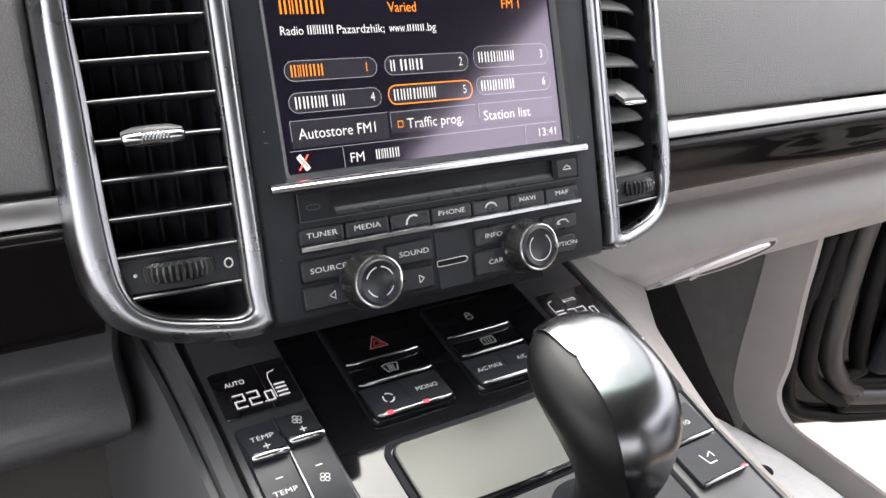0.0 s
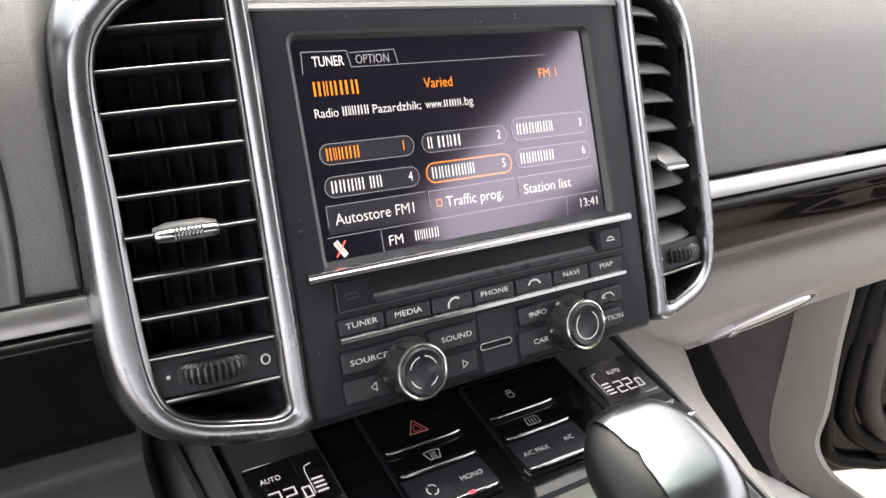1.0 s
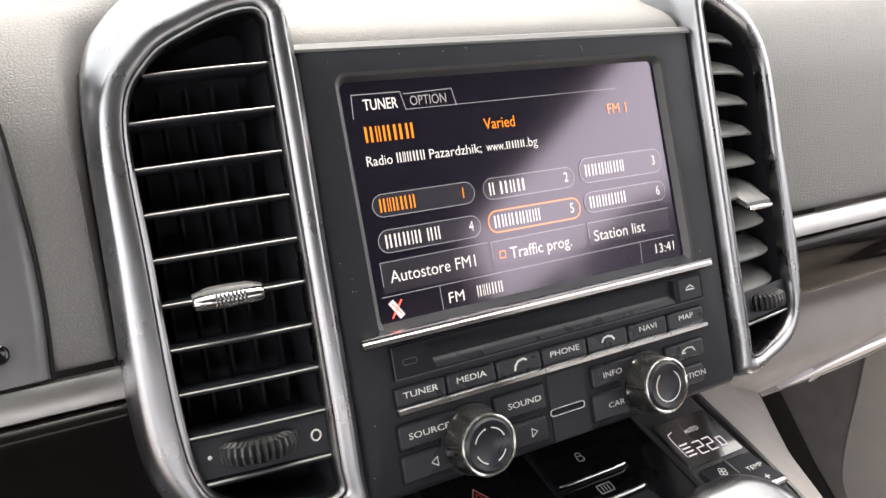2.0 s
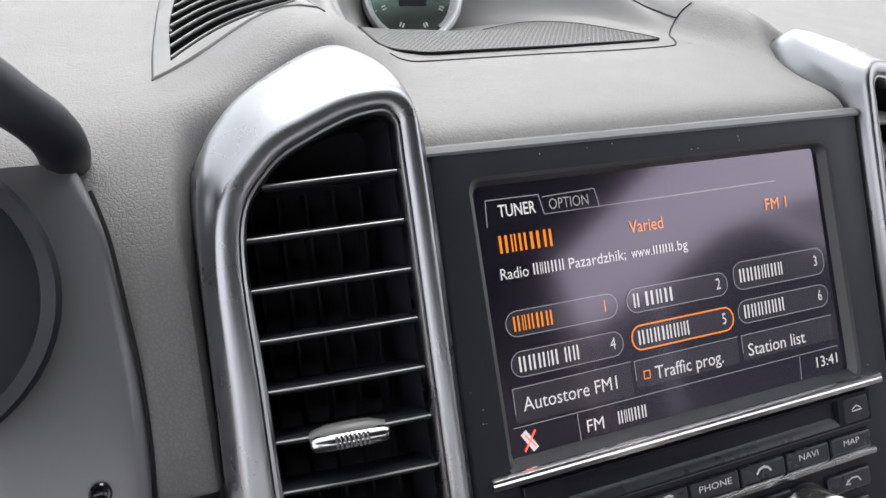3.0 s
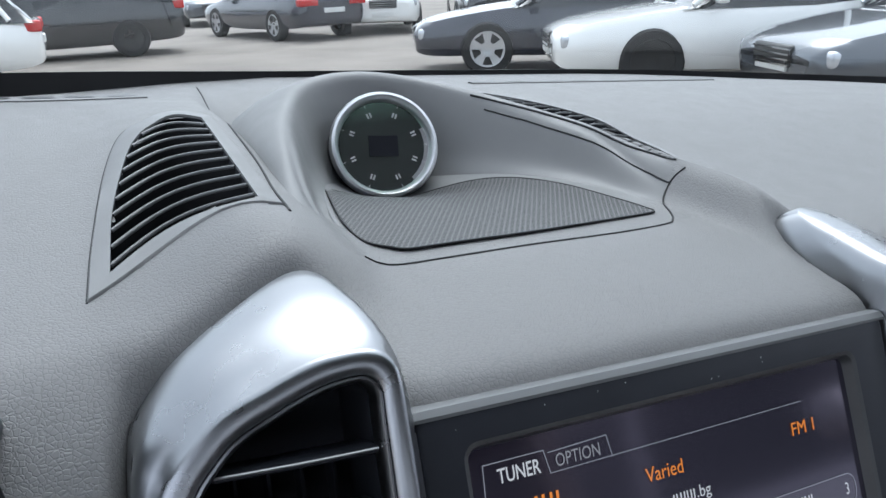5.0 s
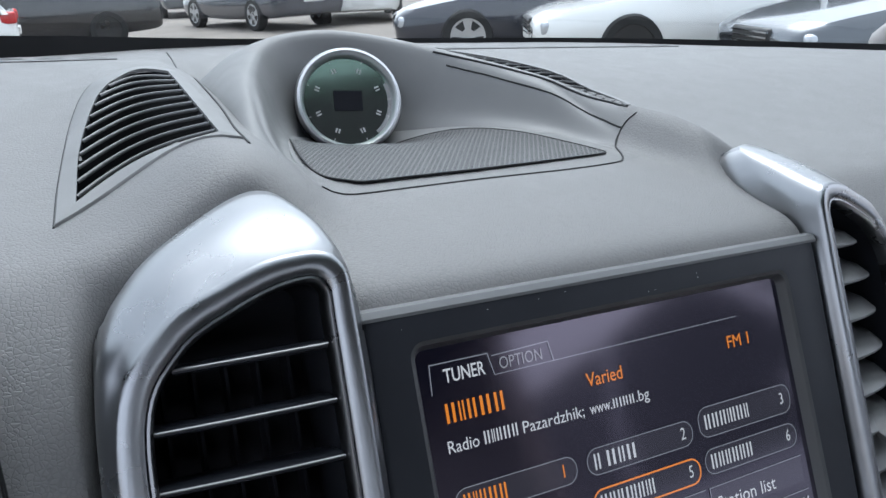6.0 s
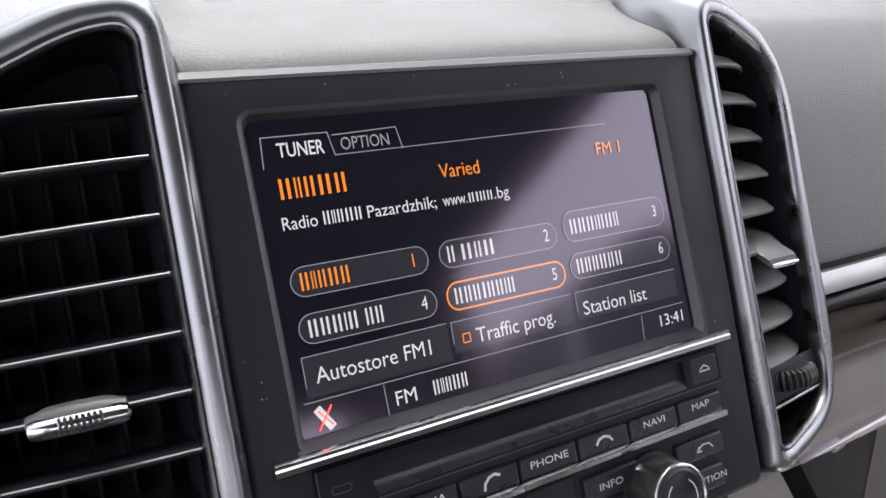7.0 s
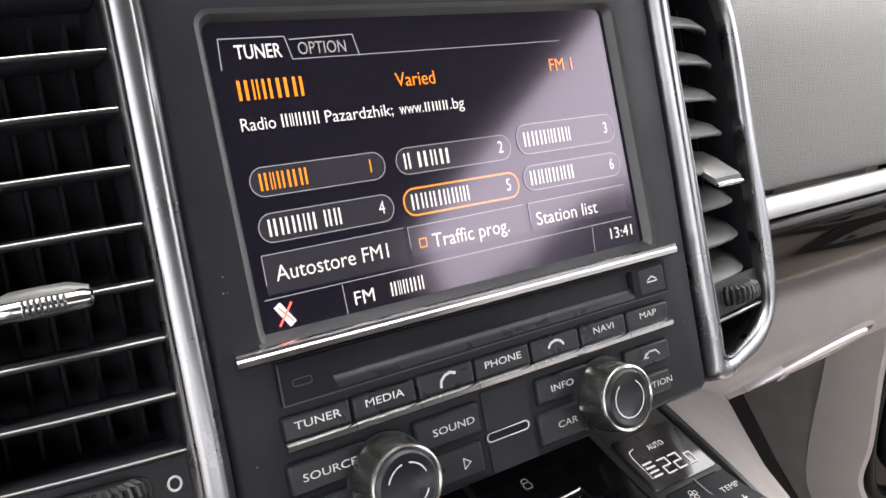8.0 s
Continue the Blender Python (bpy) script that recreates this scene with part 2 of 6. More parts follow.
def tube(bm, path, r, n=10, flat=1.0):
    """A round bar along a path of points."""
    path = [Vector(p) for p in path]
    rings, up = [], Vector((0.0123, 0.0456, 1)).normalized()
    for i, p in enumerate(path):
        t = (path[min(i + 1, len(path) - 1)] - path[max(i - 1, 0)]).normalized()
        if abs(t.dot(up)) > 0.95:
            up = Vector((0.03, 1, 0.05)).normalized()
        s = t.cross(up).normalized()
        u = s.cross(t)
        rr = r[i] if isinstance(r, (list, tuple)) else r
        rings.append([p + s * rr * math.cos(2 * math.pi * k / n) + u * rr * flat * math.sin(2 * math.pi * k / n) for k in range(n)])
    loft(bm, rings, cap_first=True, cap_last=True)
    return bm


def letters(text, height, wide=0.8, spacing=1.0, bold=0.0):
    """Flat glyphs of the built-in font: mesh in x and y, from (0, 0), with the cap height given."""
    cu = bpy.data.curves.new("words", "FONT")
    cu.body, cu.size, cu.fill_mode, cu.resolution_u = text, 1.0, "FRONT", 3
    cu.space_character = spacing
    cu.offset = bold
    tmp = bpy.data.objects.new("words", cu)
    me = tmp.to_mesh()
    bm = bmesh.new()
    bm.from_mesh(me)
    tmp.to_mesh_clear()
    bpy.data.objects.remove(tmp)
    bpy.data.curves.remove(cu)
    k = height / 0.73
    bmesh.ops.scale(bm, vec=(k * wide, k, 1), verts=bm.verts)
    return bm


def words(text, x, z, height, depth, mat, parent, wide=0.8, way=face_front, centre=False, name="lettering", width=None, bold=0.0):
    """Printed words: x of the left end (or the middle), z of the base line. width: squeeze to this."""
    bm = letters(text, height, wide, bold=bold)
    xs = [v.co.x for v in bm.verts]
    if width:
        k = width / (max(xs) - min(xs))
        lo = min(xs)
        for v in bm.verts:
            v.co.x = (v.co.x - lo) * k
        xs = [v.co.x for v in bm.verts]
    shift = x - (min(xs) + max(xs)) / 2 if centre else x - min(xs)
    for v in bm.verts:
        v.co = way(v.co.x + shift, v.co.y + z, depth)
    return part(name, bm, mat, parent, smooth=False)


def bars(widths, x, z, height, width, depth, mat, parent, name="lettering", way=face_front):
    """A name as a row of plain bars."""
    bm = bmesh.new()
    total = sum(abs(w) for w in widths)
    at = x
    for w in widths:
        step = abs(w) * width / total
        if w > 0:
            for x0, x1 in ((0.14, 0.34), (0.60, 0.80)) if w > 0.5 else ((0.30, 0.70),):
                bm.faces.new([bm.verts.new(way(at + a * step, b, depth)) for a, b in ((x0, z), (x1, z), (x1, z + height), (x0, z + height))])
        at += step
    return part(name, bm, mat, parent, smooth=False)


def line_loop(outline, thick, depth, mat, parent, name="outline", way=face_front):
    """A thin closed line."""
    inner = inset(outline, thick)
    bm = bmesh.new()
    vs = loft(bm, [[way(a, b, depth) for a, b in outline], [way(a, b, depth) for a, b in inner]])
    return part(name, bm, mat, parent, smooth=False)


def arc(cx, cy, r, a0, a1, thick, depth, way=face_front, n=16, bm=None):
    bm = bm or bmesh.new()
    pts = [(radians(a0 + (a1 - a0) * k / n)) for k in range(n + 1)]
    loft(bm, [[way(cx + q * math.cos(t), cy + q * math.sin(t), depth) for t in pts] for q in (r - thick / 2, r + thick / 2)], close=False)
    return bm


def strokes(lines, thick, depth, way=face_front, bm=None):
    """Flat strokes along poly-lines of (a, b)."""
    bm = bm or bmesh.new()
    for line in lines:
        for (a0, b0), (a1, b1) in zip(line, line[1:]):
            d = Vector((a1 - a0, b1 - b0))
            n = Vector((-d.y, d.x)).normalized() * thick / 2
            e = d.normalized() * thick * 0.35
            bm.faces.new([bm.verts.new(way(p[0], p[1], depth)) for p in
                          ((a0 - e.x + n.x, b0 - e.y + n.y), (a0 - e.x - n.x, b0 - e.y - n.y), (a1 + e.x - n.x, b1 + e.y - n.y), (a1 + e.x + n.x, b1 + e.y + n.y))])
    return bm


def smoothstep(a, b, x):
    t = min(max((x - a) / (b - a), 0), 1)
    return t * t * (3 - 2 * t)

# ---- large structure: ground and the car's shell ----
def ground():
    bm = bmesh.new()
    bmesh.ops.create_grid(bm, x_segments=40, y_segments=40, size=400)
    ob = single("ground", bm, GROUND, pose(0, 0, 0), "pale concrete car park ground", "ground", "structure")
    return ob


def windscreen_base(x):
    return 0.512 - 0.105 * smoothstep(0.02, -0.25, x) - 0.14 * smoothstep(0.30, 0.75, x)


def edge_rise(x):
    return 0.0115 * smoothstep(0.02, -0.22, x) + 0.003 * smoothstep(0.3, 0.65, x)


def car_shell():
    """Plain inner walls that close the cabin, in the level car frame."""
    roof_z, side = 0.52, 0.72
    single("ceiling", block(-side, side, -2.2, -0.212, roof_z, roof_z + 0.03), HEADLINER, CAR, "light cloth headliner", "ceiling", "structure", smooth=False)
    # sides with window openings; the passenger's door stands open
    bm = bmesh.new()
    block(-side - 0.06, -side, -2.2, -0.95, -0.75, 0.06, bm=bm)
    # unseen low wall across the driver's opening, its height chosen to limit side light
    block(-side - 0.06, -side, -0.95, 0.20, -0.75, -0.24, bm=bm)
    block(-side - 0.06, -side, 0.20, 0.75, -0.75, 0.06, bm=bm)
    block(-side - 0.06, -side, -2.2, -1.9, 0.06, roof_z, bm=bm)
    block(-side - 0.06, -side, -0.95, -0.85, -0.60, roof_z, bm=bm)
    block(-side - 0.06, -side, -2.2, -0.2, roof_z - 0.015, roof_z + 0.03, bm=bm)
    single("wall_left", bm, BEIGE, CAR, "left cabin side, its unseen driver opening half walled to limit light", "car side", "structure", smooth=False)
    bm = bmesh.new()
    block(side, side + 0.06, -2.2, -1.30, -0.75, 0.06, bm=bm)
    block(side, side + 0.06, -1.42, -1.30, -0.75, roof_z, bm=bm)
    # no rear window here: unseen wall added to darken the screen's reflections
    block(side, side + 0.06, -2.2, -1.42, 0.06, roof_z, bm=bm)
    block(side, side + 0.06, -2.2, -0.2, roof_z - 0.015, roof_z + 0.03, bm=bm)
    single("wall_right", bm, BEIGE, CAR, "rear side and pillar beside an open door", "car side", "structure", smooth=False)
    bm = bmesh.new()
    block(-side, side, -2.26, -2.2, -0.75, 0.08, bm=bm)
    block(-side, side, -2.26, -2.2, 0.48, roof_z + 0.03, bm=bm)
    single("wall_rear", bm, BEIGE, CAR, "rear wall with a window opening", "car rear", "structure", smooth=False)
    bm = bmesh.new()
    block(-side, side, -2.2, 0.75, -0.70, -0.612, bm=bm)
    single("floor", bm, CARPET, CAR, "dark carpeted car floor", "floor", "structure", smooth=False)
    bm = bmesh.new()
    block(-side, side, 0.62, 0.68, -0.61, 0.02, bm=bm)
    single("bulkhead", bm, CARPET, CAR, "dark carpeted bulkhead behind the footwells", "bulkhead", "structure", smooth=False)
    # windscreen pillars
    for s, nm in ((-1, "pillar_left"), (1, "pillar_right")):
        bm = bmesh.new()
        tube(bm, [(s * 0.84, 0.48, 0.07), (s * 0.79, 0.16, 0.34), (s * 0.70, -0.22, 0.53)], 0.035, 12)
        single(nm, bm, BEIGE, CAR, "warm grey windscreen pillar trim", "pillar", "structure")
    # windscreen with its black edge
    clear_glass = bpy.data.materials.new("windscreen_glass")
    clear_glass.use_nodes = True
    n, l = clear_glass.node_tree.nodes, clear_glass.node_tree.links
    see = n.new("ShaderNodeBsdfTransparent")
    see.inputs["Color"].default_value = (0.77, 0.80, 0.785, 1)
    gl = n.new("ShaderNodeBsdfGlossy")
    gl.inputs["Roughness"].default_value = 0.02
    mixed = n.new("ShaderNodeMixShader")
    mixed.inputs[0].default_value = 0.13
    l.new(see.outputs[0], mixed.inputs[1])
    l.new(gl.outputs[0], mixed.inputs[2])
    l.new(mixed.outputs[0], n["Material Output"].inputs["Surface"])
    bm = bmesh.new()
    xs = [-0.82 + 1.64 * k / 26 for k in range(27)]
    rows = []
    for f in (0, 0.25, 0.5, 0.75, 1):
        rows.append([(x * (1 - 0.06 * f), windscreen_base(x) * (1 - f) - 0.27 * f + 0.02, 0.085 * (1 - f) + 0.53 * f + 0.05 * f * (1 - f)) for x in xs])
    loft(bm, rows, close=False)
    ws = single("windscreen", bm, clear_glass, CAR, "clear sloping windscreen glass", "windscreen", "structure")
    # unseen green band, added so that the dial reflects a greenish sky
    band_glass = bpy.data.materials.new("added_green_tint")
    band_glass.use_nodes = True
    n, l = band_glass.node_tree.nodes, band_glass.node_tree.links
    see = n.new("ShaderNodeBsdfTransparent")
    see.inputs["Color"].default_value = (0.80, 0.93, 0.87, 1)
    l.new(see.outputs[0], n["Material Output"].inputs["Surface"])
    bm = bmesh.new()
    rows = []
    for f in (0.82, 0.91, 1):
        rows.append([(x * (1 - 0.06 * f), windscreen_base(x) * (1 - f) - 0.27 * f + 0.012, 0.085 * (1 - f) + 0.53 * f + 0.05 * f * (1 - f)) for x in xs])
    loft(bm, rows, close=False)
    band = single("reflection_tint_band", bm, band_glass, CAR, "added unseen green band that tints what the dial reflects", "windscreen band", "structure")
    bm = bmesh.new()
    loft(bm, [[(x, windscreen_base(x) - 0.004, 0.070) for x in xs], [(x, windscreen_base(x) - 0.004, 0.0895 + edge_rise(x)) for x in xs], [(x, windscreen_base(x) + 0.006, 0.0885 + edge_rise(x)) for x in xs], [(x, windscreen_base(x) + 0.05, 0.05) for x in xs]], close=False)
    single("windscreen_edge", bm, RUBBER, CAR, "black edge along the windscreen base", "windscreen seal", "structure")


ground()
car_shell()


# ---- dashboard ----
def shoulder(x):
    return math.exp(-(((abs(x) - 0.106) / 0.036) ** 2))


def pad_profile(x):
    """Control points (y, z) of the dash pad in the stack's frame, from the front's foot to the windscreen."""
    s = shoulder(x)
    c = lambda y, z: in_stack(0, y, z).yz
    end = windscreen_base(x)
    side = [Vector((0.042, -0.0405)), Vector((0.0315, -0.0400)), Vector((0.0274, -0.0335)), Vector((0.0285, 0.015)), Vector((0.034, 0.050 + 0.015 * s)), Vector((0.050, 0.0815 + 0.020 * s)),
            c(0.105, 0.0605 + 0.0255 * s), c(0.16, 0.067 + 0.021 * s), c(0.28, 0.083 + 0.010 * s), c(min(0.40, end - 0.03), 0.087), c(end, 0.085)]
    mid = [c(0.0262, 0.046), c(0.0262, 0.048), c(0.0262, 0.050), c(0.0275, 0.0545), c(0.038, 0.0605), c(0.07, 0.0655), c(0.105, 0.0684), c(0.16, 0.0660), c(0.28, 0.038), c(min(0.40, end - 0.03), 0.078), c(end, 0.085)]
    hole = (smoothstep(0.106, 0.113, x) if x > 0 else smoothstep(0.096, 0.104, -x)) * (1 - (smoothstep(0.1525, 0.1625, x) if x > 0 else smoothstep(0.1540, 0.1705, -x)))
    for k, deep in enumerate((0.045, 0.045, 0.045, 0.045, 0.025)):
        side[k] = side[k] + Vector((deep * hole, 0))
    w = smoothstep(0.100, 0.115, x) if x > 0 else smoothstep(0.090, 0.106, -x)
    far = smoothstep(0.092, 0.113, x) if x > 0 else smoothstep(0.060, 0.086, -x)
    return [m.lerp(q, w if i < 6 else far) for i, (m, q) in enumerate(zip(mid, side))]


def pad_height(x, y):
    """Height of the dash pad at a place of the level car frame."""
    pts = [TO_STACK.inverted() @ Vector((x, p.x, p.y)) for p in smooth_curve([(v.x, v.y) for v in pad_profile(x)], 8)]
    for a, b in zip(pts[40:], pts[41:]):
        if a.y <= y <= b.y:
            return a.z + (b.z - a.z) * (y - a.y) / (b.y - a.y)
    return pts[-1].z


def in_top_opening(p):
    """Whether a point of the car frame lies in the opening under the top vent's surround."""
    if not 0.12 < p.y < 0.277 or p.z < 0.05:
        return False
    s = (p.y - 0.12) / 0.16
    x0, x1 = -0.1628 + 0.016 * s + 0.022 * s * s, -0.1022 + 0.007 * s
    if not x0 < p.x < x1:
        return False
    w = (p.x - x0) / (x1 - x0)
    return p.y > 0.121 + 0.008 * w + 0.0125 * math.sin(math.pi * w)


def dashboard():
    root = thing("dashboard", "dark grey grained leather dashboard across the cabin", "dashboard", STACK)
    bm = bmesh.new()
    xs = [-0.82 + k * 0.02 for k in range(29)] + [-0.24 + k * 0.004 for k in range(16)] + [-0.18 + k * 0.0015 for k in range(1, 14)] + [-0.156 + k * 0.004 for k in range(100)] + [0.26 + k * 0.02 for k in range(29)]
    cols = []
    for x in xs:
        cols.append([(x, p.x, p.y) for p in smooth_curve([(v.x, v.y) for v in pad_profile(x)], 8)])
    loft(bm, cols, close=False)
    # the top vent's opening goes through the pad
    back = TO_STACK.inverted()
    bmesh.ops.delete(bm, geom=[f for f in bm.faces if in_top_opening(back @ f.calc_center_median())], context="FACES")
    part("pad", bm, LEATHER, root)
    # silver strips beside the vents
    for x0, x1 in ((-0.72, -0.1560), (0.1655, 0.70)):
        bm = bmesh.new()
        prof = [(0.028, -0.0425), (0.0245, -0.0432), (0.0225, -0.0480), (0.0235, -0.0535), (0.027, -0.0545)]
        loft(bm, [[(x, y, z) for y, z in prof] for x in (x0, x1)], close=False)
        part("trim_strip", bm, STRIP, root, "brushed silver trim strip")
        bm = bmesh.new()
        prof = [(0.027, -0.0545), (0.0238, -0.0550), (0.0220, -0.0565), (0.0214, -0.0590), (0.0225, -0.0625), (0.0262, -0.0675), (0.0305, -0.0760), (0.0355, -0.086), (0.040, -0.0900)]
        if x0 < 0:
            prof = prof[:-3] + [(0.0305, -0.0760), (0.0340, -0.086), (0.0380, -0.098), (0.0415, -0.1035), (0.046, -0.1055)]
        loft(bm, [[(x, y, z) for y, z in prof] for x in (x0, x1)], close=False)
        part("gloss_trim", bm, TRIM_BLACK, root, "glossy piano black trim panel")
    # lower dash on the passenger's side, with the glove box
    bm = bmesh.new()
    level = [(-0.002, -0.0965), (0.020, -0.0985), (0.036, -0.104), (0.044, -0.115), (0.050, -0.130), (0.0560, -0.1445), (0.0565, -0.1475), (0.0470, -0.1500), (0.0400, -0.157), (0.0330, -0.167), (0.0290, -0.176), (0.0296, -0.184), (0.0343, -0.194), (0.0386, -0.2032), (0.0440, -0.2125), (0.0520, -0.2172), (0.07, -0.2205), (0.2, -0.24)]
    low = [in_stack(0, y, z).yz for y, z in level]
    curve = smooth_curve(low, 6)
    loft(bm, [[(x, p.x, p.y) for p in curve] for x in (0.12, 0.20, 0.4, 0.6, 0.69)], close=False)
    part("lower_panel", bm, BEIGE, root, "warm grey lower dash panel")
    # driver's side: black lower panel and padded knee roll
    bm = bmesh.new()
    low = [(0.046, -0.1020), (0.0530, -0.1060), (0.0610, -0.1140), (0.0640, -0.122), (0.0580, -0.132), (0.0490, -0.141), (0.0460, -0.148), (0.052, -0.156), (0.085, -0.163), (0.20, -0.16)]
    curve = smooth_curve(low, 6)
    loft(bm, [[(x, p.x + 0.05 * smoothstep(-0.152, -0.138, x), p.y) for p in curve] for x in (-0.72, -0.5, -0.3, -0.2, -0.165, -0.152, -0.146, -0.142, -0.139)], close=False)
    part("knee_panel", bm, LEATHER_BLACK, root, "black grained knee panel")
    # raised black frame plate that carries the radio, vents and console top
    bm = block(-0.150, 0.155, 0.050, 0.06, -0.098, 0.05)
    block(-0.096, 0.096, 0.050, 0.06, -0.128, -0.098, bm=bm)
    part("backing", bm, INSIDE, root)
    return root


dash = dashboard()


def glove_handle():
    root = thing("glove_box_handle", "silver pull handle in an oval glove box recess", "handle", CAR @ pose(0.3335, 0.0372, -0.2035, 26) @ pose(0, 0, 0, 0, -4.0))

    def drop(w, h, up=0.0, tip=0.42):
        """An oval that narrows towards the driver, slightly raised at its outer end."""
        turns = [2 * math.pi * k / 48 for k in range(48)]
        return [(w * math.cos(a), h * math.sin(a) * (1 - tip + tip * math.cos(a)) + 0.0065 * math.cos(a) + up) for a in turns]

    part("rim", frame_ring(drop(0.0730, 0.0230), drop(0.0705, 0.0208), -0.010, 0.0012), material("pale_recess_rim", (0.40, 0.37, 0.36), 0.45, vary=0.03), root, "pale rim of the recess")
    # recess floor darkened in colour for the shadow line below the pull
    part("recess", slab(drop(0.0712, 0.0212), -0.010, 0.0004, 0.0003), SHELL, root, "oval recess, coloured dark for the shade under the pull")
    part("pull", slab(drop(0.0600, 0.0090, 0.0050, 0.3), -0.004, 0.0032, 0.0018), material("dull_silver", (0.70, 0.68, 0.71), 0.30, 0.6), root, "silver pull lever")
    part("lock", turned([(0.0, 0.0), (0.0052, 0.0), (0.0052, 0.0022), (0.0042, 0.0028), (0.0, 0.0026)], 20, m=pose(-0.022, -0.0012, -0.0045, 90)), SATIN, root, "round lock")


glove_handle()


def draper(obs):
    """A function that lays lines of (x, y) on the uppermost of these meshes, in the level car frame."""
    verts, faces = [], []
    for ob in obs:
        m = CAR.inverted() @ (STACK if ob.parent == dash else CAR)
        base = len(verts)
        verts += [m @ v.co for v in ob.data.vertices]
        faces += [[base + i for i in f.vertices] for f in ob.data.polygons]
    tree = BVHTree.FromPolygons(verts, faces)

    def drape(points, lift, steps=8):
        out = []
        for p in smooth_curve(points, steps):
            hit = tree.ray_cast(Vector((p.x, p.y, 0.4)), Vector((0, 0, -1)))[0]
            out.append(hit + Vector((0, 0, lift)))
        return out
    return drape


def gauge_hood():
    """The cowl round the clock, the dished panel in front of it and the loudspeaker grille."""
    root = thing("clock_hood", "smooth dark grey plastic hood with a loudspeaker grille", "dash cowl", CAR)
    ridge = [(-0.083, 0.122, 0.0775), (-0.077, 0.182, 0.0885), (-0.062, 0.245, 0.0985), (-0.036, 0.295, 0.1075), (0.003, 0.310, 0.1115), (0.045, 0.296, 0.1070), (0.078, 0.250, 0.0985), (0.099, 0.190, 0.0905), (0.101, 0.132, 0.0850)]
    foot = [(-0.076, 0.106, 0.0670), (-0.066, 0.170, 0.0690), (-0.047, 0.230, 0.0640), (-0.026, 0.270, 0.0550), (0.003, 0.284, 0.0520), (0.034, 0.270, 0.0550), (0.062, 0.228, 0.0640), (0.083, 0.170, 0.0690), (0.088, 0.112, 0.0690)]
    outer = [(-0.0925, 0.120, 0.0825), (-0.0895, 0.180, 0.0840), (-0.0850, 0.260, 0.0850), (-0.062, 0.345, 0.0860), (0.003, 0.390, 0.0870), (0.068, 0.345, 0.0870), (0.104, 0.260, 0.0880), (0.114, 0.195, 0.0870), (0.113, 0.138, 0.0845)]
    dip = lambda x, y: -0.022 * smoothstep(0.165, 0.262, y) * math.exp(-((x / 0.050) ** 2))
    floor_line = smooth_curve(foot, 6)
    r, f, o = (smooth_curve(q, 6) for q in (ridge, foot, outer))
    bm = bmesh.new()
    rows = []
    for a, b, c in zip(f, r, o):
        steep = [a, a.lerp(b, 0.35) + Vector((0, 0, -0.004)), a.lerp(b, 0.75) + Vector((0, 0, 0.002)), b, b.lerp(c, 0.25) + Vector((0, 0, 0.003)), b.lerp(c, 0.6) + Vector((0, 0, 0.002)), c + Vector((0, 0, -0.004))]
        rows.append(smooth_curve(steep, 4))
    # both ends melt into the pad
    for i, row in enumerate(rows):
        w = 1 - smoothstep(0.0, 0.16, min(i, len(rows) - 1 - i) / len(rows))
        if w > 0:
            rows[i] = [Vector((p.x, p.y, p.z + (pad_height(p.x, p.y) - 0.0008 - p.z) * w)) for p in row]
    loft(bm, rows, close=False)
    cowl = part("cowl", bm, PAD, root)
    # dished floor
    front = smooth_curve([(-0.0750, 0.1060, 0.0695), (-0.068, 0.1030, 0.0695), (-0.060, 0.1015, 0.0695), (-0.02, 0.1045, 0.0695), (0.03, 0.1065, 0.0700), (0.070, 0.1095, 0.0702), (0.0868, 0.1122, 0.0705)], 8)
    bm = bmesh.new()
    n = 49
    pick = lambda curve, t: curve[min(int(t * (len(curve) - 1) + 0.5), len(curve) - 1)]
    rows = [[Vector((p.x, p.y, pad_height(p.x, p.y) - 0.0006)) for p in (pick(front, k / (n - 1)) for k in range(n))]]
    for s in (0.15, 0.3, 0.5, 0.7, 0.85, 1.0):
        rows.append([pick(front, k / (n - 1)).lerp(pick(floor_line, k / (n - 1)), s) for k in range(n)])
        rows[-1] = [Vector((p.x, p.y, max(p.z, 0.0) if s == 1.0 else 0.0688 + dip(p.x, p.y))) for p in rows[-1]]
    loft(bm, rows, close=False)
    panel = part("panel", bm, PAD, root, "smooth panel edged by a fine seam")
    drape = draper([bpy.data.objects["pad"], cowl, panel])
    # seams: beside the vent, along the panel's edges, and the demister slot on the crest
    for line in ([(0.064, 0.2641), (0.0708, 0.2518), (0.0779, 0.2374), (0.0853, 0.2184), (0.0916, 0.1993), (0.0977, 0.1814), (0.1012, 0.1616), (0.1018, 0.1425)],
                 [(0.1080, 0.1400), (0.1045, 0.1422), (0.1010, 0.1425), (0.0960, 0.1395), (0.0899, 0.1317), (0.0840, 0.1212), (0.0784, 0.1135), (0.0700, 0.1085), (0.0407, 0.1052), (-0.004, 0.104), (-0.0419, 0.1015), (-0.0600, 0.1003), (-0.0685, 0.1018), (-0.0755, 0.1048)]):
        bm = bmesh.new()
        tube(bm, drape(line, 0.0), 0.00055, 6)
        part("seam", bm, RUBBER, root)
    # perforated loudspeaker grille
    dots = bpy.data.materials.new("perforated_grille")
    dots.use_nodes = True
    nd, ln = dots.node_tree.nodes, dots.node_tree.links
    b = nd["Principled BSDF"]
    b.inputs["Roughness"].default_value = 0.5
    where = nd.new("ShaderNodeTexCoord")
    holes = nd.new("ShaderNodeTexVoronoi")
    holes.inputs["Scale"].default_value, holes.inputs["Randomness"].default_value = 1.0, 0.0
    ln.new(where.outputs["Object"], holes.inputs["Vector"])
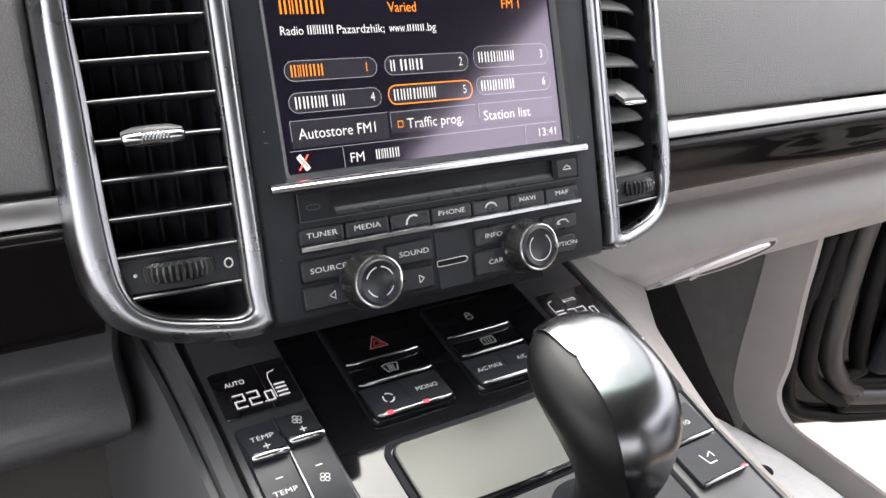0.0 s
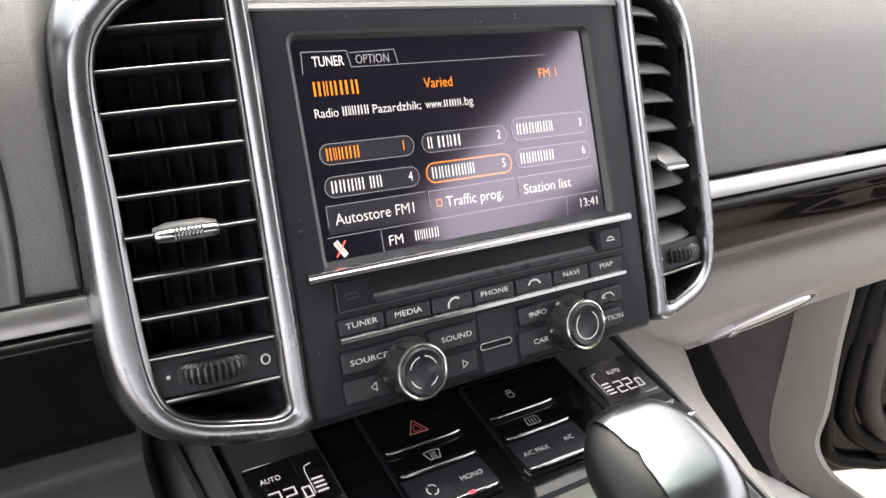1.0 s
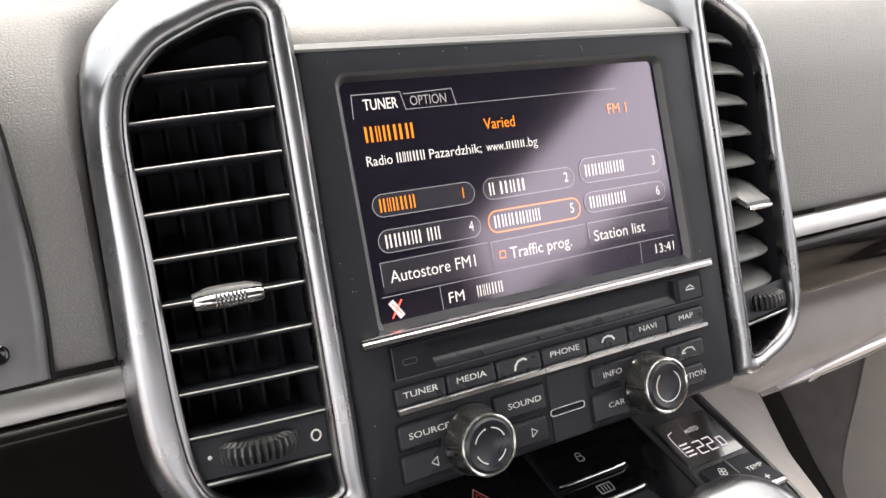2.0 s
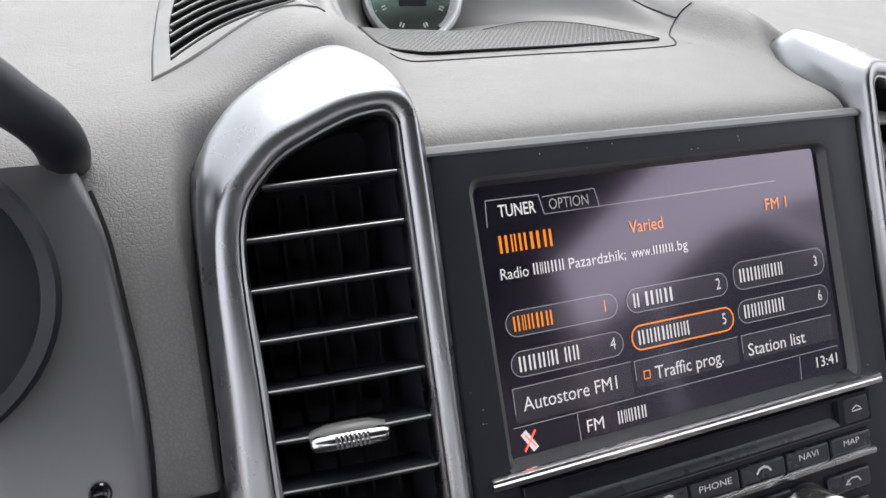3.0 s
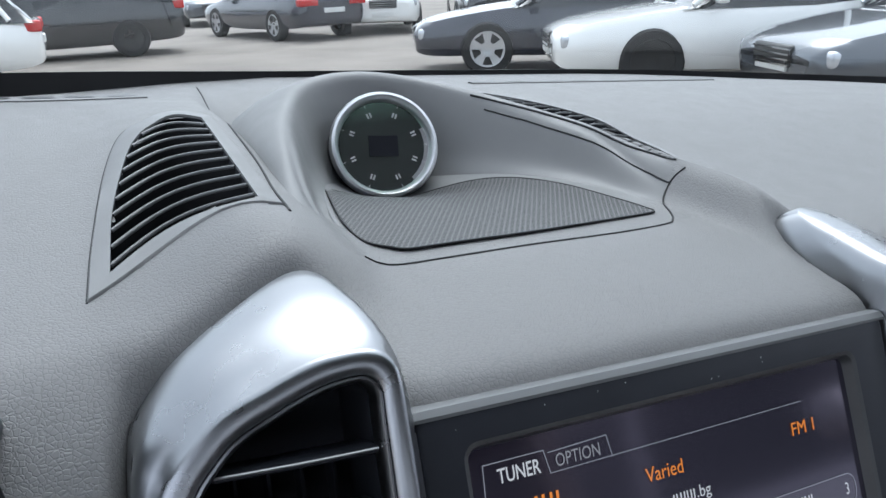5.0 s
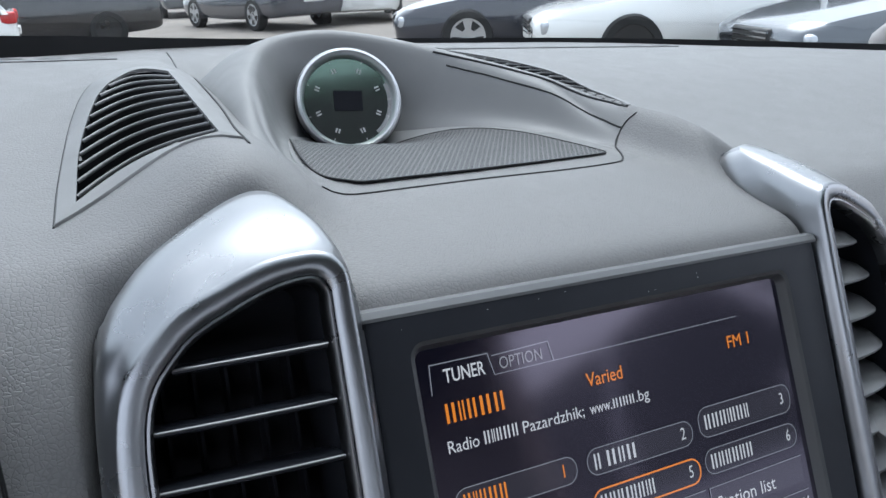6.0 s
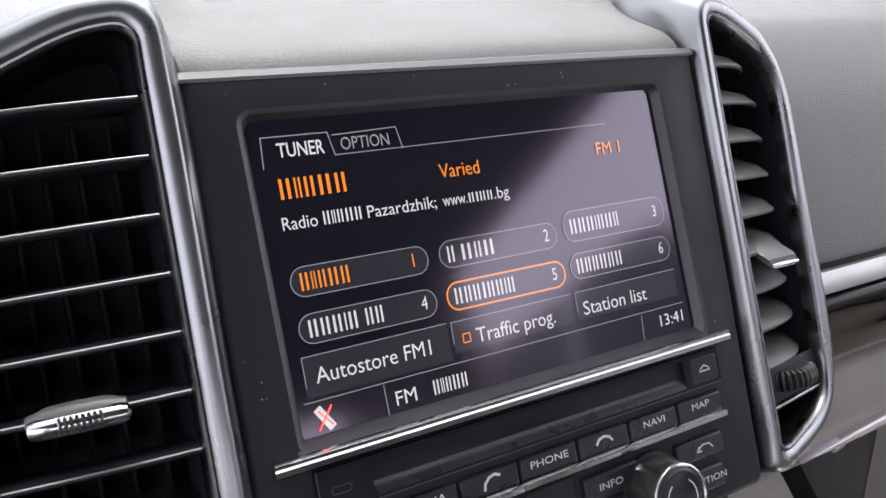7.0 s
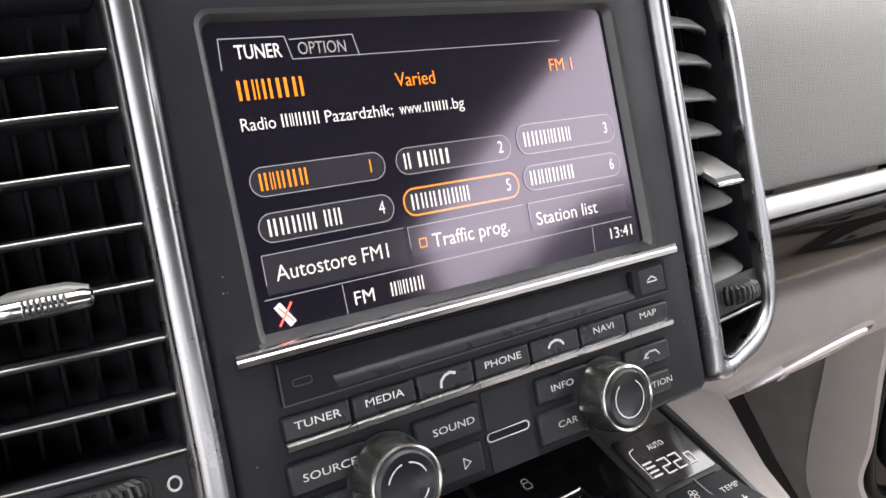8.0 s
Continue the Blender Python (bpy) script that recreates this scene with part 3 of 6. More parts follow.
    edge = nd.new("ShaderNodeMapRange")
    edge.inputs["From Min"].default_value, edge.inputs["From Max"].default_value = 0.38, 0.48
    turned_grid = nd.new("ShaderNodeMapping")
    turned_grid.inputs["Rotation"].default_value = (0, 0, radians(34))
    flat = nd.new("ShaderNodeVectorMath")
    flat.operation = "MULTIPLY"
    flat.inputs[1].default_value = (455, 520, 0)
    ln.new(where.outputs["Object"], turned_grid.inputs["Vector"])
    ln.new(turned_grid.outputs["Vector"], flat.inputs[0])
    ln.new(flat.outputs[0], holes.inputs["Vector"])
    ln.new(holes.outputs["Distance"], edge.inputs["Value"])
    tone = nd.new("ShaderNodeMix")
    tone.data_type = "RGBA"
    tone.inputs[6].default_value, tone.inputs[7].default_value = (0.004, 0.004, 0.004, 1), (0.10, 0.10, 0.10, 1)
    ln.new(edge.outputs["Result"], tone.inputs[0])
    ln.new(tone.outputs[2], b.inputs["Base Color"])
    bp = nd.new("ShaderNodeBump")
    bp.inputs["Distance"].default_value = 0.0006
    ln.new(edge.outputs["Result"], bp.inputs["Height"])
    ln.new(bp.outputs["Normal"], b.inputs["Normal"])
    top = smooth_curve([(-0.058, 0.1135), (-0.0675, 0.128), (-0.064, 0.165), (-0.053, 0.210), (-0.045, 0.230), (-0.020, 0.245), (0.020, 0.246), (0.046, 0.225), (0.064, 0.185), (0.074, 0.145), (0.077, 0.126)], 6)
    low = smooth_curve([(-0.058, 0.1135), (-0.054, 0.1120), (-0.045, 0.1125), (-0.03, 0.1135), (0.0, 0.1150), (0.03, 0.1175), (0.05, 0.1195), (0.065, 0.1210), (0.072, 0.1220), (0.076, 0.1235), (0.077, 0.126)], 6)
    bm = bmesh.new()
    rows = []
    for s in (0, 0.2, 0.4, 0.6, 0.8, 1.0):
        rows.append([(p.x * (1 - s) + q.x * s, p.y * (1 - s) + q.y * s, 0.0698 + dip(p.x * (1 - s) + q.x * s, p.y * (1 - s) + q.y * s)) for p, q in zip(low, top)])
    loft(bm, rows, close=False)
    part("grille", bm, dots, root, "perforated dark loudspeaker grille")
    bm = bmesh.new()
    tube(bm, [(p.x, p.y, 0.0697 + dip(p.x, p.y)) for p in [*low, *reversed(top)]], 0.0005, 6)
    part("grille_edge", bm, RUBBER, root)
    return root


gauge_hood()


DIAL_FACE = material("coated_dial", (0.040, 0.040, 0.041), 0.08, spec=0.75)
DIAL_FACE.node_tree.nodes["Principled BSDF"].inputs["IOR"].default_value = 2.05
DIAL_FACE.node_tree.nodes["Principled BSDF"].inputs["Specular Tint"].default_value = (0.68, 1.0, 0.80, 1)


DIAL_PRINT = material("grey_dial_print", (0.42, 0.42, 0.41), 0.5)


def dash_clock():
    """Round dial in a silver ring."""
    m = CAR @ pose(0.0008, 0.268, 0.0748, 64.2, 0, -12)
    root = thing("dash_clock", "round black dial in a silver ring under the hood", "clock", m)
    part("housing", turned([(0.0, -0.03), (0.030, -0.03), (0.031, 0.0), (0.0, 0.0)]), SHELL, root)
    part("ring", turned([(0.0258, -0.002), (0.0310, 0.0), (0.0313, 0.004), (0.0303, 0.0068), (0.0288, 0.0072), (0.0270, 0.0055), (0.0258, 0.0015)], 64, solid=False), material("satin_dial_ring", (0.70, 0.70, 0.71), 0.36, 1.0, rough_vary=0.05), root, "satin silver ring")
    dial = part("dial", turned([(0.0, 0.0004), (0.0270, 0.0004), (0.0270, 0.0012), (0.0, 0.0012)], 64), DIAL_FACE, root, "black dial face")
    bm = bmesh.new()
    for a in (88, 112):
        a = radians(a)
        strokes([[(0.0240 * math.sin(a), 0.0240 * math.cos(a)), (0.0258 * math.sin(a), 0.0258 * math.cos(a))]], 0.0012, 0.0016, face_up, bm)
    part("scale_mark", bm, PRINT, dial)
    for k in range(8):
        a = 2 * math.pi * (k + 0.5) / 8
        at = Vector((0.0192 * math.sin(a), 0.0192 * math.cos(a)))
        across = Vector((math.cos(a), -math.sin(a)))
        bm = bmesh.new()
        for d in (-0.0009, 0.0009):
            p = at + across * d
            strokes([[tuple(p - at.normalized() * 0.0011), tuple(p + at.normalized() * 0.0011)]], 0.0010, 0.0016, face_up, bm)
        part("numeral_bar", bm, DIAL_PRINT, dial)
        bm = strokes([[tuple(at * 1.26), tuple(at * 1.33)]], 0.0005, 0.0016, face_up)
        part("scale_mark", bm, DIAL_PRINT, dial)
    part("lcd", plate(-0.0085, 0.0085, -0.0060, 0.0062, 0.001, 0.0018, 0.0004, 0.0002, face_up), INSIDE, dial, "small black lcd window")
    bm = arc(0.0, 0.0, 0.0248, -50, 25, 0.0022, 0.0016, face_up)
    part("scale", bm, STRIP, dial)


dash_clock()


VENT_SLAT = material("grey_slat_plastic", (0.085, 0.085, 0.086), 0.45, vary=0.06)


def top_vent():
    """Slatted outlet let into the pad's shoulder."""
    root = thing("top_air_vent", "curved slats of a dash top air outlet, sides blackened for shade", "air vent", CAR)
    # corner lines of the opening: left edge and right edge from front to back
    left = smooth_curve([(-0.1586, 0.128, 0.0668), (-0.152, 0.180, 0.0746), (-0.140, 0.2335, 0.0846), (-0.131, 0.259, 0.0890), (-0.122, 0.271, 0.0920)], 8)
    right = smooth_curve([(-0.1062, 0.1325, 0.0882), (-0.1042, 0.168, 0.0894), (-0.1023, 0.213, 0.0918), (-0.1005, 0.245, 0.0930), (-0.0990, 0.272, 0.0935)], 8)
    bow = lambda a, b, s: a.lerp(b, s) + Vector((0, 0.012, 0.0008)) * math.sin(math.pi * s)
    n = len(left)
    bm = bmesh.new()
    loft(bm, [[bow(a, b, k / 10) + Vector((0, 0, -0.024)) for k in range(11)] for a, b in zip(left, right)], close=False)
    part("duct", bm, INSIDE, root, "black duct opening")
    def at_depth(line, y):
        for p, q in zip(line, line[1:]):
            if p.y <= y <= q.y:
                return p.lerp(q, (y - p.y) / (q.y - p.y))
        return line[-1]

    for i in range(10):
        s = (i + 0.55) / 10
        a = at_depth(left, left[0].y + (left[-1].y - 0.004 - left[0].y) * s)
        b = at_depth(right, right[0].y + (right[-1].y - 0.006 - right[0].y) * s)
        # blade sides are coloured black for the shade between slats; the lip stays grey
        bm = bmesh.new()
        loft(bm, [[p + Vector(d) for d in ((0, -0.0008, -0.0010), (0, 0.0008, -0.0010), (0, 0.0020, -0.0130), (0, 0.0008, -0.0130))] for p in (bow(a, b, k / 12) for k in range(13))], cap_first=True, cap_last=True)
        slat = part("slat", bm, RUBBER, root)
        bm = bmesh.new()
        tube(bm, [bow(a, b, k / 12) + Vector((0, 0, -0.0006)) for k in range(13)], 0.0009, 8)
        part("lip", bm, VENT_SLAT, slat, "upper edge of the slat, kept grey above its shade-blackened side")
    # flat surround: a ring between the opening and a wider outline on the pad
    m = 10
    inner = [bow(left[0], right[0], k / m) for k in range(m)] + right[:-1] + [bow(left[-1], right[-1], 1 - k / m) for k in range(m)] + list(reversed(left[1:]))
    lo = smooth_curve([(-0.1672, 0.1136), (-0.162, 0.157), (-0.151, 0.223), (-0.139, 0.270), (-0.126, 0.287)], 8)
    hi = smooth_curve([(-0.0985, 0.1260), (-0.0962, 0.168), (-0.0945, 0.213), (-0.0930, 0.255), (-0.0915, 0.290)], 8)
    flat = lambda a, b, s: a.lerp(b, s) + Vector((0, 0.013)) * math.sin(math.pi * s)
    wide = [flat(lo[0], hi[0], k / m) for k in range(m)] + hi[:-1] + [flat(lo[-1], hi[-1], 1 - k / m) for k in range(m)] + list(reversed(lo[1:]))
    ring = [Vector((p.x, p.y, pad_height(p.x, p.y) + 0.0002)) for p in wide]
    bm = bmesh.new()
    loft(bm, [[p + Vector((0, 0, -0.002)) for p in ring], ring, [p.lerp(q, 0.08) + Vector((0, 0, 0.0008)) for p, q in zip(ring, inner)], [p + Vector((0, 0, 0.0009)) for p in inner], [p + Vector((0, 0, -0.0005)) for p in inner]])
    wall = bmesh.new()
    loft(wall, [[p + Vector((0, 0, -0.0004)) for p in inner], [p + Vector((0, 0, -0.0245)) for p in inner]])
    part("throat", wall, INSIDE, root)
    frame_part = part("frame", bm, PAD, root, "smooth grey plastic surround")
    drape = draper([bpy.data.objects["pad"], bpy.data.objects["cowl"], frame_part])
    bm = bmesh.new()
    tube(bm, drape([(-0.0984, 0.1192), (-0.0955, 0.150), (-0.0918, 0.1793), (-0.0895, 0.2037), (-0.0862, 0.2548), (-0.080, 0.320), (-0.0725, 0.395), (-0.067, 0.455)], 0.0001), 0.0006, 6)
    part("seam", bm, RUBBER, root)
    bm = bmesh.new()
    tube(bm, [Vector((p.x, p.y, pad_height(p.x, p.y) + 0.0001)) for p in lo], 0.0004, 6)
    part("seam", bm, RUBBER, root)


top_vent()


def far_top_vent():
    """The passenger's top outlet, seen edge-on along the crest of the hood."""
    root = thing("top_air_vent", "narrow slatted black air outlet along the hood crest", "air vent", CAR)
    drape = draper([bpy.data.objects["pad"], bpy.data.objects["cowl"]])
    near = drape([(0.0605, 0.2757), (0.0681, 0.2651), (0.0765, 0.2520), (0.084, 0.2385), (0.0905, 0.2240), (0.096, 0.2090), (0.1011, 0.1940), (0.1055, 0.1780), (0.1090, 0.1640), (0.1105, 0.1500)], 0.0004, 4)
    n = len(near) - 1
    width = [0.0215 * math.sin(math.pi * min(k / n * 0.94 + 0.06, 1.0)) ** 0.7 for k in range(n + 1)]
    out = Vector((0.80, 0.60, 0.04))
    far = [p + out * w for p, w in zip(near, width)]
    lower = lambda line, d: [p + Vector((0, 0, -d)) for p in line]
    bm = bmesh.new()
    loft(bm, [near, lower(near, 0.008), lower(far, 0.008), far], close=False)
    part("duct", bm, INSIDE, root, "black duct opening")
    for k in range(2, n - 1, 2):
        a, b = near[k], far[min(k + 2, n)]
        bm = bmesh.new()
        tube(bm, [a + Vector((0, 0, -0.0006)), a.lerp(b, 0.5) + Vector((0, 0, 0.0004)), b + Vector((0, 0, -0.0006))], 0.0007, 6)
        part("slat", bm, VENT_SLAT, root)
    bm = bmesh.new()
    rim = [p + out * 0.006 for p in far]
    loft(bm, [lower(far, 0.001), [p + Vector((0, 0, 0.0006)) for p in far], rim, [Vector((p.x + 0.010, p.y + 0.006, pad_height(p.x + 0.010, p.y + 0.006) - 0.001)) for p in rim]], close=False)
    part("frame", bm, PAD, root, "smooth grey plastic surround")
    bm = bmesh.new()
    tube(bm, lower(near, 0.0002), 0.0007, 6)
    part("seam", bm, RUBBER, root)


far_top_vent()


def demister_slots():
    """Shallow outlets for the windscreen, let into the back edge of the pad."""
    for x0, x1, y, deep, label in ((-0.30, -0.110, 0.394, 0.007, "long narrow windscreen demister outlet"), (0.150, 0.42, 0.436, 0.004, "slim ribbed windscreen demister outlet")):
        root = thing("demister_outlet", label, "air vent", CAR, group="windscreen demisters")
        xs = [x0 + (x1 - x0) * k / 16 for k in range(17)]
        yy = lambda x: min(y, windscreen_base(x) - 0.02)
        bm = bmesh.new()
        loft(bm, [[Vector((x, yy(x) + d, pad_height(x, yy(x) + d) + h)) for x in xs] for d, h in ((-deep, 0.0), (-deep, 0.0008), (-deep + 0.001, 0.0012), (deep, 0.0012), (deep, 0.0))], close=False)
        part("frame", bm, PAD, root)
        for k in range(0, 16, 2):
            bm = bmesh.new()
            a, b = xs[k] + 0.001, xs[k + 1] + 0.006
            loft(bm, [[Vector((x, yy(x) + d, pad_height(x, yy(x) + d) + 0.0015)) for x in (a, (a + b) / 2, b)] for d in (-0.5 * deep, 0.4 * deep)], close=False)
            part("slot", bm, RAIL, root)


demister_slots()


HOUSING = material("satin_grey_housing", (0.115, 0.115, 0.122), 0.26, spec=1.0, vary=0.03, rough_vary=0.01)


def binnacle():
    """The instrument housing beside the wheel, of which the inner end shows."""
    root = thing("instrument_binnacle", "smooth dark instrument housing with a hooded round dial", "instrument housing", STACK)
    edge = [(-0.1985, 0.070), (-0.1962, 0.0657), (-0.1931, 0.0544), (-0.1909, 0.0421), (-0.1890, 0.018), (-0.1880, 0.002), (-0.1880, -0.020), (-0.1892, -0.0415)]
    pts = smooth_curve([(a, b) for a, b in edge], 6)
    crown = lambda z: 0.0225 + 0.006 * ((z + 0.0415) / 0.11) ** 2
    bulge = ((0.0, 0.0048), (0.0004, 0.0034), (0.0014, 0.0024), (0.0040, 0.0016), (0.010, 0.0006), (0.020, 0.0001), (0.032, 0.0), (0.050, 0.0012), (0.070, 0.0045), (0.100, 0.012), (0.22, 0.026))
    bm = bmesh.new()
    loft(bm, [[(p.x, 0.05, p.y)] + [(p.x - d, crown(p.y) + c, p.y) for d, c in bulge] + [(p.x - 0.22, 0.05, p.y)] for p in pts], cap_first=True, cap_last=True)
    part("panel", bm, HOUSING, root, "smooth satin grey side panel")
    bm = bmesh.new()
    tube(bm, [(p.x + 0.0007, 0.0272, p.y) for p in pts if p.y < 0.062], 0.0007, 8)
    part("seam", bm, RUBBER, root, "dark gap along the dash pad")
    bm = turned([(0.0425, 0.0), (0.0455, 0.004), (0.0440, 0.007), (0.0400, 0.005), (0.038, -0.012), (0.0, -0.014)], 48, m=pose(-0.2505, 0.0225, 0.035, 90))
    part("dial_tube", bm, SHELL, root, "black ring of a round instrument")
    bm = turned([(0.0, -0.003), (0.0033, -0.003), (0.0033, 0.0012), (0.0028, 0.0018), (0.0020, 0.0014), (0.0, 0.0014)], 24, m=pose(-0.2032, 0.0225, -0.0300, 90))
    part("button", bm, GLOSS, root, "small round black button")
    bm = bmesh.new()
    path = [(-0.42, 0.012, 0.140), (-0.30, 0.010, 0.128), (-0.250, 0.010, 0.113), (-0.222, 0.012, 0.0970), (-0.2095, 0.014, 0.0855), (-0.2030, 0.018, 0.0795), (-0.2000, 0.026, 0.0750), (-0.200, 0.050, 0.073)]
    tube(bm, smooth_curve(path, 6), 0.0078, 14, 1.0)
    part("cowl", bm, SHELL, root, "rounded black cowl lip")


binnacle()

# ---- air vents ----
# tabs' own grey; on the passenger's slats this grey stands for reflected sky
BLADE = material("grey_tab_and_lit_blade", (0.085, 0.084, 0.083), 0.36, vary=0.1, rough_vary=0.05)


def vent_plane(x):
    return -0.0095 + 0.226 * (abs(x) - 0.1)


WHEEL = material("ribbed_rubber", (0.024, 0.024, 0.025), 0.38, vary=0.1, rough_vary=0.05)
SLAT_LIP = material("silver_slat_lip", (0.34, 0.335, 0.33), 0.36, 1.0, vary=0.05)


def air_vent(side):
    """side -1: driver's, 1: passenger's. Built for the driver's side and mirrored."""
    back = 0.0 if side < 0 else 0.003
    root = thing("air_vent", "tall air vent in a broad satin silver ring", "air vent", STACK @ pose(0 if side < 0 else 0.0060, back, 0), group="centre air vents")
    mx = lambda v: (v[0] * -side, v[1], v[2])
    inner = [(-0.1060, -0.020), (-0.1065, -0.085), (-0.1078, -0.0998), (-0.125, -0.0985), (-0.1420, -0.0935), (-0.1500, -0.083), (-0.1522, -0.058), (-0.1528, -0.010), (-0.1528, 0.0390), (-0.1435, 0.0572), (-0.129, 0.0660), (-0.1146, 0.0710), (-0.1062, 0.0696), (-0.1056, 0.055)]
    front = [(-0.0975, -0.020), (-0.0975, -0.092), (-0.0990, -0.1085), (-0.122, -0.1085), (-0.1445, -0.1025), (-0.1585, -0.090), (-0.1655, -0.066), (-0.1648, -0.010), (-0.1622, 0.0440), (-0.1482, 0.0668), (-0.1315, 0.0757), (-0.115, 0.0806), (-0.1000, 0.0775), (-0.0972, 0.055)]
    base = [(-0.0965, 0.004, -0.020), (-0.0965, 0.004, -0.092), (-0.0985, 0.006, -0.1095), (-0.122, 0.015, -0.110), (-0.1455, 0.020, -0.104), (-0.1605, 0.024, -0.091), (-0.1662, 0.026, -0.066), (-0.1655, 0.026, -0.010), (-0.1632, 0.024, 0.0565), (-0.1520, 0.026, 0.0805), (-0.129, 0.0300, 0.0968), (-0.1085, 0.0350, 0.1046), (-0.0992, 0.0235, 0.0935), (-0.0955, 0.005, 0.0595)]
    if side > 0:
        # the passenger's ring is let deeper into the pad
        base[9:] = [(-0.1520, 0.026, 0.0830), (-0.130, 0.0310, 0.0985), (-0.1130, 0.0370, 0.1055), (-0.1030, 0.0260, 0.0935), (-0.0960, 0.005, 0.0605)]
        inner = [(x - 0.0013 * smoothstep(0.12, 0.15, -x), z) for x, z in inner]
    steps = 7
    ci, cf, cb = (smooth_curve(q, steps, True) for q in (inner, front, base))
    at = lambda p, dy: Vector((p.x, vent_plane(p.x) + dy, p.y))
    band, bead, duct = [], [], []
    for i, f, b in zip(ci, cf, cb):
        o = at(f, 0.0030)
        swell = (Vector((f.x, 0, f.y)) - Vector((i.x, 0, i.y))).normalized()
        side_rows = []
        for k in range(7):
            w = k / 6
            side_rows.append(b.lerp(o, w) + (swell * 0.0022 + Vector((0, -0.0016, 0))) * (1.0 if side < 0 else 0.4) * math.sin(math.pi * w))
        face_rows = [at(f.lerp(i, w), d) for w, d in ((0.05, 0.0014), (0.12, 0.0005), (0.22, 0.0000), (0.36, -0.0002), (0.52, -0.0001), (0.66, 0.0003), (0.74, 0.0008), (0.77, 0.0014))]
        band.append([mx(q) for q in [b + Vector((0, 0.034, -0.004 if b.z > 0.07 else 0)), *side_rows, *face_rows]])
        bead.append([mx(q) for q in (at(f.lerp(i, 0.765), 0.0016), at(f.lerp(i, 0.80), 0.0008), at(f.lerp(i, 0.87), 0.0006), at(f.lerp(i, 0.95), 0.0014), at(i, 0.0034), at(i, 0.0070))])
        duct.append([mx(q) for q in (at(i, 0.0068), at(i, 0.012), at(i, 0.032))])
    for name, rows, mat, label in (("ring", band, SATIN, "broad satin silver ring"), ("bead", bead, BEAD, "polished inner bead")):
        bm = bmesh.new()
        loft(bm, rows + [rows[0]], close=False)
        bmesh.ops.remove_doubles(bm, verts=bm.verts, dist=1e-6)
        part(name, bm, mat, root, label)
    bm = bmesh.new()
    loft(bm, [[r[k] for r in duct] for k in range(3)], cap_last=True)
    housing = part("housing", bm, INSIDE, root, "black duct")
    for k in range(5):
        x = -0.147 + k * 0.0088
        bm = block(min(mx((x - 0.0005, 0, 0))[0], mx((x + 0.0005, 0, 0))[0]), max(mx((x - 0.0005, 0, 0))[0], mx((x + 0.0005, 0, 0))[0]), vent_plane(x) + 0.0235, vent_plane(x) + 0.031, -0.068, 0.052)
        part("vane", bm, INSIDE, housing)
    # horizontal slats
    drop = 0.0 if side < 0 else 0.0085
    for k in range(9):
        z = 0.054 - 0.0155 * k
        x0, x1 = (-0.1462 if k == 0 else -0.1543), -0.1058
        bm = bmesh.new()
        rows = []
        for s in range(9):
            x = x0 + (x1 - x0) * s / 8
            y = vent_plane(x) + 0.0034 - 0.0012 * math.sin(math.pi * s / 8) + (0.010 * (1 - s / 8) ** 3 if side > 0 else 0)
            rows.append([mx(q) for q in ((x, y + 0.0005, z + 0.0007), (x, y, z + 0.0002), (x, y + 0.0001, z - 0.0006), (x, y + 0.0012, z - 0.0012), (x, y + 0.016, z - 0.0008 + drop), (x, y + 0.016, z + 0.0010 + drop), (x, y + 0.005, z + 0.0014 + 0.4 * drop))])
        loft(bm, rows, cap_first=True, cap_last=True)
        # same slats on both sides; the passenger's are painted paler for sky sheen
        slat = part("slat", bm, BUTTON if side < 0 else BLADE, root)
        bm = bmesh.new()
        tube(bm, [mx((x0 + (x1 - x0) * s / 8, vent_plane(x0 + (x1 - x0) * s / 8) + 0.0032 - 0.0012 * math.sin(math.pi * s / 8), z + 0.0002)) for s in range(9)], 0.00042, 6)
        if side < 0:
            part("lip", bm, SLAT_LIP, slat, "fine silver front lip")
        if k == 5:
            if side > 0:
                # broad flat tab that rides on the blade, with a chrome nose
                x, lift, zt = -0.1240, 0.0022, z - 0.0062
                y = vent_plane(x) - 0.0040
                bm = bmesh.new()
                rows = []
                for dy, h, wide in ((0.0, 0.0, 0.0080), (0.0015, 0.0014, 0.0086), (0.009, 0.0066, 0.0088), (0.018, 0.0122, 0.0088)):
                    rows.append([mx(v) for v in ((x - wide, y + dy, zt + h - 0.0006), (x - wide, y + dy, zt + h + lift), (x - wide + 0.001, y + dy, zt + h + lift + 0.0006), (x + wide - 0.001, y + dy, zt + h + lift + 0.0006), (x + wide, y + dy, zt + h + lift), (x + wide, y + dy, zt + h - 0.0006))])
                loft(bm, rows, cap_first=True, cap_last=True)
                part("tab", bm, BLADE, slat, "broad flat sliding tab")
                bm = bmesh.new()
                tube(bm, [mx((x + q, y - 0.0004 + 2.5 * q * q, zt - 0.0001)) for q in (-0.0080, -0.0055, 0.0, 0.0055, 0.0080)], [0.0008, 0.0012, 0.0013, 0.0012, 0.0008], 10)
                part("ridge", bm, CHROME, slat, "chrome nose of the tab")
            else:
                bm = bmesh.new()
                path = [mx((x, vent_plane(x) - 0.0030, z + 0.0004)) for x in (-0.1442, -0.1395, -0.133, -0.1265, -0.1218)]
                tube(bm, path, [0.0024, 0.0039, 0.0041, 0.0039, 0.0024], 14, 1.0)
                part("tab", bm, BLADE, slat, "sliding tab with a ridged chrome face")
                bm = bmesh.new()
